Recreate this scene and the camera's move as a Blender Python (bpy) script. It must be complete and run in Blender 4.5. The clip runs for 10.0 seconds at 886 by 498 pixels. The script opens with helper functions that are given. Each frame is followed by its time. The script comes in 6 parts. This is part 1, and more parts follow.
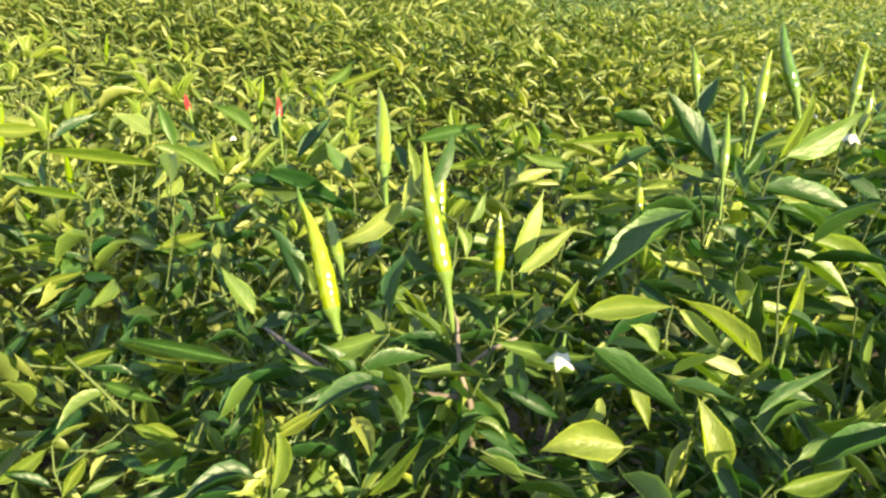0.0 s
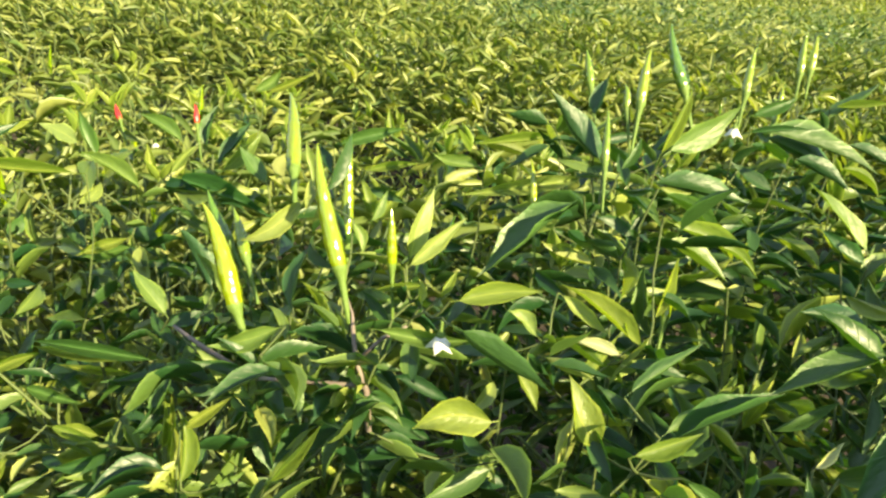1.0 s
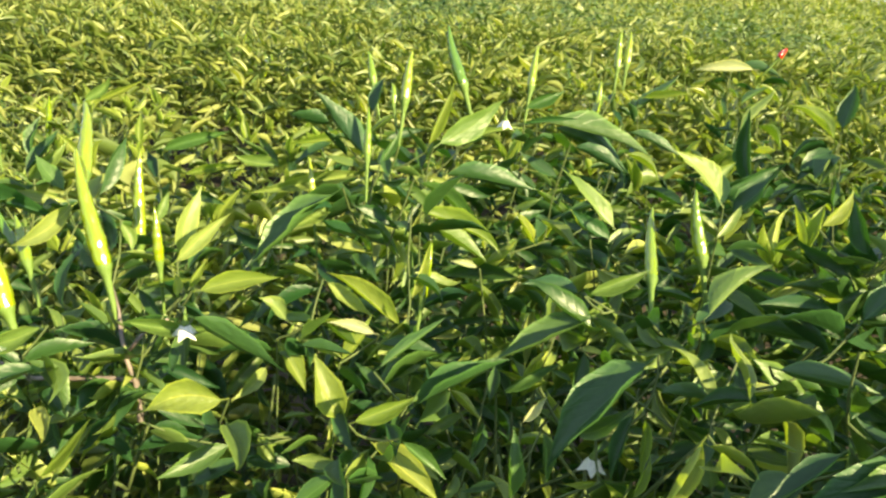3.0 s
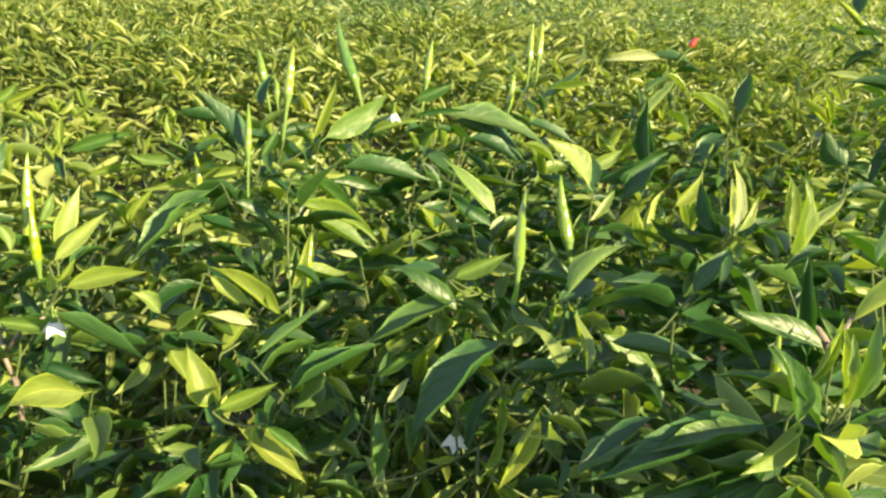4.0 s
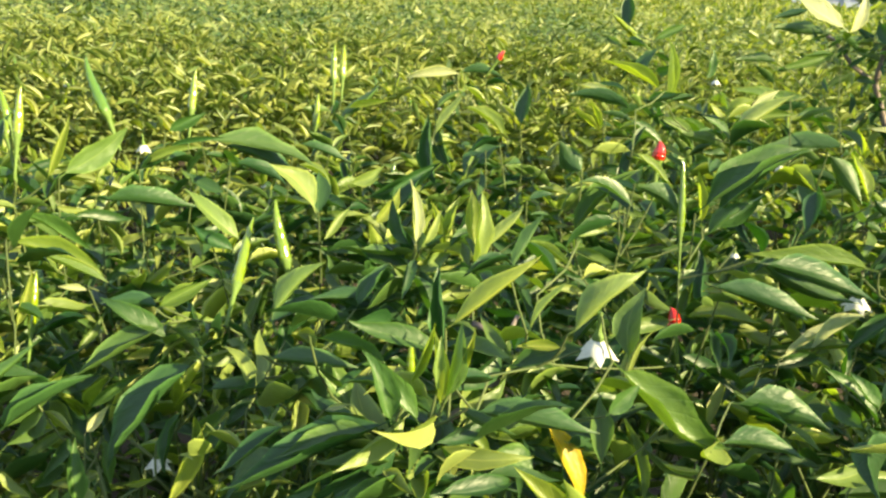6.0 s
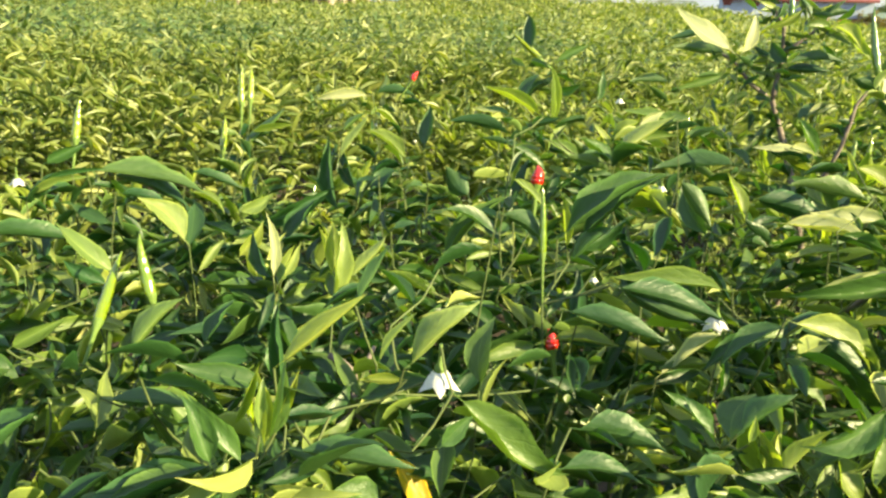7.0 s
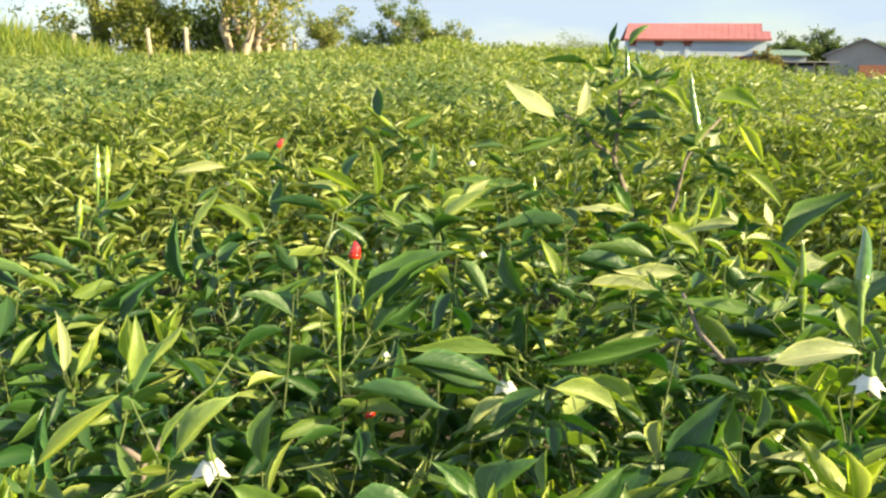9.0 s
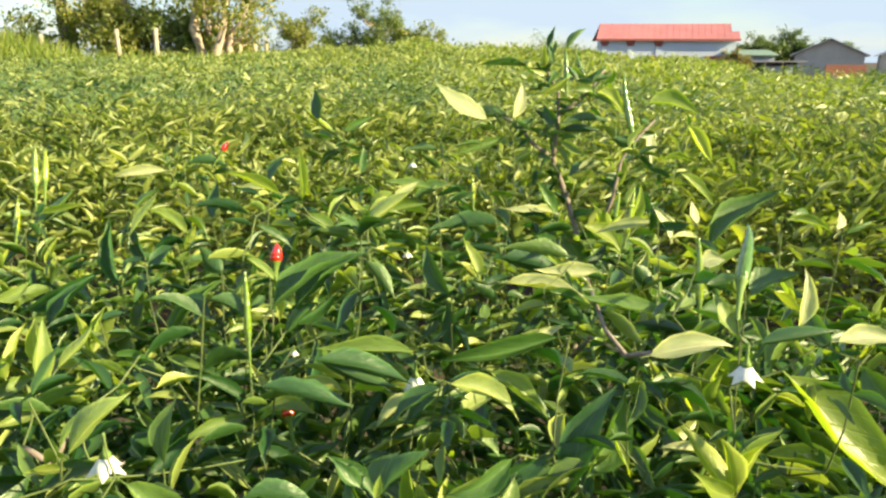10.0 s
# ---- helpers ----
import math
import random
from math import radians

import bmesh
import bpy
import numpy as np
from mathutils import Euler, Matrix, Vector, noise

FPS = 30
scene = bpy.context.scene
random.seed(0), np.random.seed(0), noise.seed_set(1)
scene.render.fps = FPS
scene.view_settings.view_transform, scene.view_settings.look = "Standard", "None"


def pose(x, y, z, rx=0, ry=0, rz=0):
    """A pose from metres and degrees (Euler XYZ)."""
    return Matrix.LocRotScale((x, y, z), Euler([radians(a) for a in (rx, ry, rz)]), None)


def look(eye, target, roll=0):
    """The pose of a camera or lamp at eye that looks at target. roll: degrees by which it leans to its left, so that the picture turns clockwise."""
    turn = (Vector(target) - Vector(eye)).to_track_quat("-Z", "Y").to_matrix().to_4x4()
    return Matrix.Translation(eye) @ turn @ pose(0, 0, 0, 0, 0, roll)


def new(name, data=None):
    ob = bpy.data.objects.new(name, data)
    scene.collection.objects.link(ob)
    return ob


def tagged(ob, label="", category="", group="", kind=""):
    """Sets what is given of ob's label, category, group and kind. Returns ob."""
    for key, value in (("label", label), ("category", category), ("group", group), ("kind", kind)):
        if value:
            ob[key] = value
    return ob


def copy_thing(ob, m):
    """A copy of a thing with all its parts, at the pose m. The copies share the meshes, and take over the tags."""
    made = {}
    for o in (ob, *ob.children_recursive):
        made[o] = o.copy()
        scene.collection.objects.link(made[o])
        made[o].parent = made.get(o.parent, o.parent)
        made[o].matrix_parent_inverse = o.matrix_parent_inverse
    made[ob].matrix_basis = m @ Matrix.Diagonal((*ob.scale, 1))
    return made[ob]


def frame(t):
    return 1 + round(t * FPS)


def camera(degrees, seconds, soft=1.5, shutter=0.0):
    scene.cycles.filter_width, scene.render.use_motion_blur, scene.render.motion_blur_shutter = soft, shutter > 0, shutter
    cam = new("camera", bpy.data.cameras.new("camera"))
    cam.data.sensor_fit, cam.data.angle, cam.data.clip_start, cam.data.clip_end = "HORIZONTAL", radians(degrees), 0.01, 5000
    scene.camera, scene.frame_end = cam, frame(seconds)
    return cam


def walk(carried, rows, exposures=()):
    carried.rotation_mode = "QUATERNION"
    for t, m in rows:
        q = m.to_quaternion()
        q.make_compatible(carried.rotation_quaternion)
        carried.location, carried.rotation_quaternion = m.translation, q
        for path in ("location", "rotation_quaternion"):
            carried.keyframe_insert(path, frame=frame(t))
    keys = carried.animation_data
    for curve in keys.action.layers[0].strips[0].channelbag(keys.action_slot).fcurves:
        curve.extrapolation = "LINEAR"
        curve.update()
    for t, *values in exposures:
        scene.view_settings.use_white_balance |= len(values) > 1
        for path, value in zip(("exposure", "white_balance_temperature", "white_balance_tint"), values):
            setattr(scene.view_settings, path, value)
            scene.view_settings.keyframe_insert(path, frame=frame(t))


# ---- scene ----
cam = camera(60.0, 10.0, soft=2.5)
PATH = [
    (0, (-0.0019, 0.0391, 0.8795), (0.0196, 1.9136, 0.1823), 6.33),
    (0.5, (0.0216, 0.0261, 0.8805), (0.0733, 1.9050, 0.1969), 5.86),
    (1, (0.0400, 0.0170, 0.8852), (0.1365, 1.8970, 0.2097), 5.67),
    (1.5, (0.0629, 0.0080, 0.8908), (0.2187, 1.8883, 0.2276), 5.59),
    (2, (0.0862, 0.0010, 0.8905), (0.2945, 1.8785, 0.2336), 5.36),
    (2.5, (0.1074, -0.0063, 0.8953), (0.3573, 1.8661, 0.2382), 5.20),
    (3.8, (0.1730, -0.0407, 0.8968), (0.5307, 1.8167, 0.2471), 3.84),
    (4, (0.1826, -0.0428, 0.9004), (0.5615, 1.8074, 0.2422), 3.78),
    (4.5, (0.2156, -0.0553, 0.9077), (0.6672, 1.7809, 0.2562), 3.43),
    (5, (0.2382, -0.0691, 0.9136), (0.7482, 1.7561, 0.2743), 3.25),
    (5.5, (0.2637, -0.0799, 0.9171), (0.8225, 1.7337, 0.2857), 2.99),
    (6.8, (0.3372, -0.1109, 0.9301), (1.0176, 1.6706, 0.3274), 1.50),
    (7, (0.3465, -0.1128, 0.9341), (1.0539, 1.6617, 0.3418), 1.79),
    (7.5, (0.3702, -0.1258, 0.9475), (1.1301, 1.6367, 0.3852), 1.30),
    (8, (0.3848, -0.1320, 0.9548), (1.1915, 1.6188, 0.4221), 1.00),
    (8.5, (0.3983, -0.1515, 0.9636), (1.2507, 1.5874, 0.4639), 0.81),
    (9, (0.4159, -0.1715, 0.9688), (1.3032, 1.5546, 0.4856), 0.42),
    (9.5, (0.4315, -0.1899, 0.9734), (1.3388, 1.5278, 0.4975), 0.18),
    (10, (0.4509, -0.2073, 0.9732), (1.3935, 1.4896, 0.4914), 0.30),
]
walk(cam, [(t, look(eye, target, roll)) for t, eye, target, roll in PATH])

# ---------------------------------------------------------------- light
SUN_AZ, SUN_EL = 139.0, 24.0          # degrees clockwise from +y, degrees up
world = bpy.data.worlds.new("sky")
scene.world = world
world.use_nodes = True
wn, wl = world.node_tree.nodes, world.node_tree.links
sky = wn.new("ShaderNodeTexSky")
sky.sky_type = "NISHITA"
sky.sun_disc = False
sky.sun_elevation = radians(SUN_EL)
sky.sun_rotation = radians(SUN_AZ)
sky.air_density, sky.dust_density, sky.ozone_density = 1.1, 0.2, 3.0
wco = wn.new("ShaderNodeTexCoord")
wmap = wn.new("ShaderNodeMapping")
wmap.inputs["Scale"].default_value = (1.6, 1.6, 6.0)
wl.new(wco.outputs["Generated"], wmap.inputs["Vector"])
wno = wn.new("ShaderNodeTexNoise")
wno.inputs["Scale"].default_value, wno.inputs["Detail"].default_value = 2.6, 7.0
wl.new(wmap.outputs["Vector"], wno.inputs["Vector"])
wra = wn.new("ShaderNodeValToRGB")
wra.color_ramp.elements[0].position, wra.color_ramp.elements[1].position = 0.26, 0.56
wl.new(wno.outputs["Fac"], wra.inputs["Fac"])
wmx = wn.new("ShaderNodeMix")
wmx.data_type = "RGBA"
wl.new(wra.outputs["Color"], wmx.inputs["Factor"])
wl.new(sky.outputs["Color"], wmx.inputs["A"])
wmx.inputs["B"].default_value = (3.5, 4.25, 5.0, 1)
wbg = wn["Background"]
wbg.inputs["Strength"].default_value = 0.068
wl.new(wmx.outputs["Result"], wbg.inputs["Color"])

sun = new("sun", bpy.data.lights.new("sun", "SUN"))
sun.data.energy, sun.data.angle, sun.data.color = 5.0, radians(0.6), (1.0, 0.835, 0.44)
SUN_WAY = Vector((math.sin(radians(SUN_AZ)) * math.cos(radians(SUN_EL)), math.cos(radians(SUN_AZ)) * math.cos(radians(SUN_EL)), math.sin(radians(SUN_EL))))
sun.matrix_world = look(SUN_WAY * 50, (0, 0, 0))
scene.view_settings.exposure = 1.52


# ---------------------------------------------------------------- materials
class Mat:
    """A small builder for node materials."""

    def __init__(self, name):
        self.m = bpy.data.materials.new(name)
        self.m.use_nodes = True
        self.t = self.m.node_tree
        self.p = self.t.nodes["Principled BSDF"]

    def node(self, kind, **sets):
        n = self.t.nodes.new(kind)
        for key, v in sets.items():
            n.inputs[key].default_value = v
        return n

    def link(self, a, b):
        self.t.links.new(a, b)

    def noise(self, scale, detail=4.0, rough=0.6, coord="Object"):
        c = self.t.nodes.new("ShaderNodeTexCoord")
        n = self.node("ShaderNodeTexNoise", Scale=scale, Detail=detail, Roughness=rough)
        self.link(c.outputs[coord], n.inputs["Vector"])
        return n.outputs["Fac"]

    def ramp(self, fac, stops):
        r = self.t.nodes.new("ShaderNodeValToRGB")
        e = r.color_ramp.elements
        while len(e) < len(stops):
            e.new(0.5)
        for el, (pos, col) in zip(e, stops):
            el.position, el.color = pos, (*col, 1)
        self.link(fac, r.inputs["Fac"])
        return r.outputs["Color"]

    def mix(self, fac, a, b, blend="MIX"):
        n = self.t.nodes.new("ShaderNodeMix")
        n.data_type, n.blend_type = "RGBA", blend
        for sock, v in ((n.inputs["Factor"], fac), (n.inputs["A"], a), (n.inputs["B"], b)):
            if isinstance(v, bpy.types.NodeSocket):
                self.link(v, sock)
            elif isinstance(v, tuple):
                sock.default_value = (*v, 1)
            else:
                sock.default_value = v
        return n.outputs["Result"]

    def math(self, op, a, b=0.0, c=0.0):
        n = self.t.nodes.new("ShaderNodeMath")
        n.operation = op
        for sock, v in zip(n.inputs, (a, b, c)):
            if isinstance(v, bpy.types.NodeSocket):
                self.link(v, sock)
            else:
                sock.default_value = v
        return n.outputs[0]

    def bump(self, height, strength=0.3, distance=0.002):
        b = self.node("ShaderNodeBump", Strength=strength, Distance=distance)
        self.link(height, b.inputs["Height"])
        self.link(b.outputs["Normal"], self.p.inputs["Normal"])
        return b.outputs["Normal"]

    def colour(self, c):
        self.link(c, self.p.inputs["Base Color"])

    def rough(self, v):
        self.p.inputs["Roughness"].default_value = v
        return self

    def translucent(self, colour, amount):
        """Light that comes through a thin leaf or petal."""
        out = self.t.nodes["Material Output"]
        tr = self.t.nodes.new("ShaderNodeBsdfTranslucent")
        if isinstance(colour, bpy.types.NodeSocket):
            self.link(colour, tr.inputs["Color"])
        else:
            tr.inputs["Color"].default_value = (*colour, 1)
        mx = self.node("ShaderNodeMixShader", Fac=amount)
        self.link(self.p.outputs[0], mx.inputs[1])
        self.link(tr.outputs[0], mx.inputs[2])
        self.link(mx.outputs[0], out.inputs["Surface"])


def leaf_material(name, stops, island=False, veins=True, through_amount=0.35, gloss=0.42):
    """Pepper foliage: colour by leaf, pale midrib and side veins, painted edge light, mottling, waxy gloss."""
    k = Mat(name)
    if island:
        rnd = k.t.nodes.new("ShaderNodeNewGeometry").outputs["Random Per Island"]
    else:
        rnd = k.t.nodes.new("ShaderNodeObjectInfo").outputs["Random"]
    base = k.ramp(rnd, stops)
    mott = k.noise(5.0 if not island else 30.0, 4.0)
    base = k.mix(k.ramp(mott, [(0.35, (0, 0, 0)), (0.7, (1, 1, 1))]), base, k.mix(1.0, base, (1.25, 1.2, 1.0), "MULTIPLY"))
    if veins:
        uv = k.t.nodes.new("ShaderNodeUVMap")
        sep = k.t.nodes.new("ShaderNodeSeparateXYZ")
        k.link(uv.outputs[0], sep.inputs[0])
        across = k.math("ABSOLUTE", k.math("SUBTRACT", sep.outputs[0], 0.5))
        mid = k.math("SMOOTH_MIN", k.math("DIVIDE", across, 0.035), 1.0, 0.3)
        rib = k.math("FRACT", k.math("SUBTRACT", k.math("MULTIPLY", sep.outputs[1], 7.0), k.math("MULTIPLY", across, 4.5)))
        rib = k.math("SUBTRACT", 1.0, k.math("MULTIPLY", k.math("ABSOLUTE", k.math("SUBTRACT", rib, 0.5)), 12.0))
        rib = k.math("MAXIMUM", rib, 0.0)
        pale = k.mix(1.0, base, (1.9, 1.6, 1.7), "MULTIPLY")
        base = k.mix(k.math("MULTIPLY", rib, 0.10), base, pale)
        base = k.mix(k.math("SUBTRACT", 1.0, mid), base, pale)
        # margins painted up to twice as pale for rolled edges that catch the sun
        rim = k.math("MULTIPLY", k.math("MAXIMUM", k.math("SUBTRACT", across, 0.415), 0.0), 11.0)
        base = k.mix(rim, base, k.mix(1.0, base, (2.1, 1.9, 1.65), "MULTIPLY"))
        h = k.math("ADD", k.math("MULTIPLY", rib, -0.6), k.math("MULTIPLY", mid, 0.8))
        h = k.math("ADD", h, k.math("MULTIPLY", mott, 0.7))
        k.bump(h, 0.22, 0.012)
    k.colour(base)
    k.rough(gloss)
    k.p.inputs["Specular IOR Level"].default_value = 0.62
    glow = k.mix(1.0, base, (2.15, 2.4, 0.42), "MULTIPLY")
    k.translucent(glow, through_amount)
    return k.m


GREENS = [(0.0, (0.028, 0.088, 0.026)), (0.35, (0.066, 0.140, 0.034)), (0.7, (0.128, 0.202, 0.050)), (1.0, (0.212, 0.276, 0.080))]
# darker copy of the leaf green, its shade put into the colour
M_LEAF_SHADED = leaf_material("shaded_pepper_leaf", [(0.0, (0.024, 0.074, 0.026)), (0.6, (0.040, 0.098, 0.030)), (1.0, (0.072, 0.134, 0.036))], through_amount=0.16, gloss=0.42)
M_LEAF = leaf_material("pepper_leaf", GREENS, through_amount=0.20)
# greens skewed dark: shade between the leaves is put into the colour
M_INNER = leaf_material("inner_pepper_leaf", [(0.0, (0.014, 0.056, 0.018)), (0.5, (0.042, 0.098, 0.026)), (0.8, (0.120, 0.188, 0.046)), (1.0, (0.260, 0.310, 0.092))], island=True, through_amount=0.24)
# true young shoots, and placed leaves whose backlit glow is put into the colour
M_YOUNG_LIT = leaf_material("young_and_backlit_pepper_leaf", [(0.0, (0.130, 0.200, 0.036)), (1.0, (0.230, 0.280, 0.060))], through_amount=0.36)
# pale undersides, with sun glare put into the colour too
M_PALE = leaf_material("glare_pale_pepper_leaf", [(0.0, (0.28, 0.33, 0.18)), (1.0, (0.37, 0.40, 0.25))], through_amount=0.25, gloss=0.5)
M_YELLOW = leaf_material("dying_pepper_leaf", [(0.0, (0.45, 0.33, 0.02)), (1.0, (0.5, 0.38, 0.03))], through_amount=0.4)
# paler copy of the leaf greens, with sun sheen and haze in the colour
M_CROP = leaf_material("pepper_crop_leaf", [(0.0, (0.078, 0.130, 0.036)), (0.5, (0.165, 0.214, 0.062)), (1.0, (0.300, 0.330, 0.122))], island=True, veins=False, through_amount=0.24)
M_CROP_DARK = leaf_material("dark_pepper_crop_leaf", [(0.0, (0.034, 0.084, 0.028)), (0.5, (0.072, 0.130, 0.038)), (1.0, (0.170, 0.220, 0.070))], island=True, veins=False, through_amount=0.2)
M_WEED = leaf_material("weed_leaf", [(0.0, (0.075, 0.125, 0.036)), (0.5, (0.160, 0.205, 0.062)), (1.0, (0.30, 0.32, 0.115))], island=True, veins=False, through_amount=0.3, gloss=0.55)


def fruit_material(name, a, b):
    k = Mat(name)
    rnd = k.t.nodes.new("ShaderNodeObjectInfo").outputs["Random"]
    n = k.noise(3.0, 2.0)
    c = k.mix(rnd, a, b)
    k.colour(k.mix(k.ramp(n, [(0.4, (0, 0, 0)), (0.75, (1, 1, 1))]), c, k.mix(1.0, c, (1.3, 1.15, 0.9), "MULTIPLY")))
    k.rough(0.15)
    k.p.inputs["Coat Weight"].default_value = 1.0
    k.p.inputs["Coat Roughness"].default_value = 0.10
    k.p.inputs["Coat IOR"].default_value = 1.7
    k.p.inputs["Subsurface Weight"].default_value = 0.12
    k.p.inputs["Subsurface Radius"].default_value = (0.004, 0.005, 0.001)
    k.bump(k.noise(5.0, 1.0), 0.12, 0.05)
    return k.m


M_FRUIT = fruit_material("green_chili_skin", (0.135, 0.235, 0.004), (0.255, 0.345, 0.005))
M_FRUIT_DARK = fruit_material("dark_green_chili_skin", (0.050, 0.130, 0.008), (0.095, 0.200, 0.010))
M_RED = fruit_material("red_chili_skin", (0.55, 0.012, 0.008), (0.65, 0.03, 0.012))


def plain(name, a, b, scale, roughness, bump=0.3, distance=0.002, detail=5.0):
    k = Mat(name)
    n = k.noise(scale, detail)
    big = k.noise(scale * 0.13, 3.0)
    c = k.ramp(n, [(0.3, a), (0.72, b)])
    k.colour(k.mix(k.ramp(big, [(0.35, (0, 0, 0)), (0.7, (0.6, 0.6, 0.6))]), c, k.mix(1.0, c, (0.6, 0.6, 0.62), "MULTIPLY")))
    k.rough(roughness)
    k.bump(n, bump, distance)
    return k.m


M_STALK = plain("green_stalk", (0.10, 0.20, 0.03), (0.20, 0.30, 0.05), 90, 0.5)
M_TWIG = plain("grey_brown_twig", (0.17, 0.13, 0.12), (0.34, 0.28, 0.25), 70, 0.75, 0.6)
M_STEM = plain("woody_stem", (0.075, 0.120, 0.030), (0.16, 0.20, 0.07), 60, 0.7, 0.5)
M_PETAL = plain("white_petal", (0.78, 0.78, 0.72), (0.86, 0.86, 0.80), 60, 0.55, 0.15)
M_ANTHER = plain("anther", (0.20, 0.22, 0.16), (0.36, 0.34, 0.20), 300, 0.6)
M_SOIL = plain("soil", (0.040, 0.030, 0.020), (0.085, 0.064, 0.042), 14, 0.95, 0.8, 0.02, 8)
M_GRASS = leaf_material("grass_blade", [(0.0, (0.08, 0.14, 0.03)), (0.6, (0.16, 0.21, 0.045)), (1.0, (0.30, 0.31, 0.09))], island=True, veins=False, gloss=0.55)
M_TREE = leaf_material("tree_leaf", [(0.0, (0.050, 0.085, 0.032)), (0.5, (0.095, 0.138, 0.045)), (1.0, (0.19, 0.225, 0.07))], island=True, veins=False, gloss=0.5)
M_TREE_WARM = leaf_material("yellowing_tree_leaf", [(0.0, (0.075, 0.105, 0.028)), (0.5, (0.15, 0.18, 0.045)), (1.0, (0.29, 0.27, 0.08))], island=True, veins=False, gloss=0.5)
# distance haze is mixed into the leaf colour as pale bluish grey
M_TREE_FAR = leaf_material("haze_tinted_tree_leaf", [(0.0, (0.105, 0.140, 0.120)), (0.5, (0.130, 0.165, 0.135)), (1.0, (0.17, 0.20, 0.14))], island=True, veins=False, through_amount=0.1, gloss=0.6)
# dark feathery trees; the little sun on them is put into the colour too
M_TREE_DARK = leaf_material("dark_tree_leaf", [(0.0, (0.030, 0.060, 0.030)), (0.5, (0.055, 0.090, 0.040)), (1.0, (0.10, 0.13, 0.055))], island=True, veins=False, gloss=0.5)
M_BUSH = leaf_material("brown_bush_leaf", [(0.0, (0.06, 0.055, 0.03)), (0.5, (0.12, 0.10, 0.05)), (1.0, (0.20, 0.17, 0.08))], island=True, veins=False, gloss=0.6)
M_BARK = plain("bark", (0.13, 0.10, 0.075), (0.42, 0.36, 0.30), 5, 0.9, 0.8, 0.02)
M_BARK_PALE = plain("pale_mottled_bark", (0.24, 0.17, 0.13), (0.66, 0.56, 0.48), 4, 0.9, 0.8, 0.02)
M_POST = plain("weathered_post", (0.36, 0.30, 0.23), (0.58, 0.50, 0.41), 8, 0.85, 0.5, 0.01)
M_ROOF = plain("red_roof_sheet", (0.44, 0.15, 0.155), (0.52, 0.20, 0.21), 1.2, 0.5, 0.2, 0.01)
M_WALL = plain("pale_blue_wall", (0.52, 0.60, 0.76), (0.58, 0.66, 0.81), 0.9, 0.8, 0.2, 0.01)
M_TRIM = plain("dull_red_trim", (0.28, 0.085, 0.07), (0.36, 0.12, 0.10), 3, 0.7)
M_SHADE = plain("shade_under_roof", (0.02, 0.022, 0.026), (0.05, 0.05, 0.055), 4, 0.3)
M_GREY = plain("grey_fibre_cement", (0.38, 0.37, 0.37), (0.48, 0.47, 0.46), 1.4, 0.85)
M_GREENROOF = plain("green_roof_sheet", (0.16, 0.24, 0.19), (0.22, 0.31, 0.25), 1.4, 0.6)
M_BRICK = plain("brick_wall", (0.34, 0.13, 0.085), (0.44, 0.19, 0.13), 5, 0.9)


# ---------------------------------------------------------------- helpers
def mesh_ob(name, bm, material, parent=None, label="", smooth=True):
    me = bpy.data.meshes.new(name)
    bm.to_mesh(me)
    bm.free()
    me.materials.append(material)
    if smooth:
        me.shade_smooth()
    ob = new(name, me)
    if parent:
        ob.parent = parent
    if label:
        ob["label"] = label
    return ob


def thing(name, m, label, category, group="", kind=""):
    ob = new(name)
    ob.empty_display_size = 0.1
    ob.matrix_world = m
    return tagged(ob, label, category, group, kind)


def use(name, mesh, parent, m, label=""):
    """An object of its own on a shared mesh, at m in its parent's space."""
    ob = new(name, mesh)
    ob.parent = parent
    ob.matrix_basis = m
    if label:
        ob["label"] = label
    return ob


def tube(bm, pts, radii, sides=6, cap=True):
    """A tapered tube along points."""
    rings = []
    side = None
    for i, p in enumerate(pts):
        d = (pts[min(i + 1, len(pts) - 1)] - pts[max(i - 1, 0)]).normalized()
        side = d.orthogonal().normalized() if side is None else (side - d * side.dot(d)).normalized()
        up = d.cross(side)
        rings.append([bm.verts.new(p + (side * math.cos(a) + up * math.sin(a)) * radii[i]) for a in (2 * math.pi * j / sides for j in range(sides))])
    for a, b in zip(rings, rings[1:]):
        for j in range(sides):
            bm.faces.new((a[j], a[(j + 1) % sides], b[(j + 1) % sides], b[j]))
    if cap:
        bm.faces.new(rings[0][::-1])
        bm.faces.new(rings[-1])
    return rings


def box(bm, x0, x1, y0, y1, z0, z1):
    v = [bm.verts.new((x, y, z)) for z in (z0, z1) for x, y in ((x0, y0), (x1, y0), (x1, y1), (x0, y1))]
    for f in ((3, 2, 1, 0), (4, 5, 6, 7), (0, 1, 5, 4), (1, 2, 6, 5), (2, 3, 7, 6), (3, 0, 4, 7)):
        bm.faces.new([v[i] for i in f])


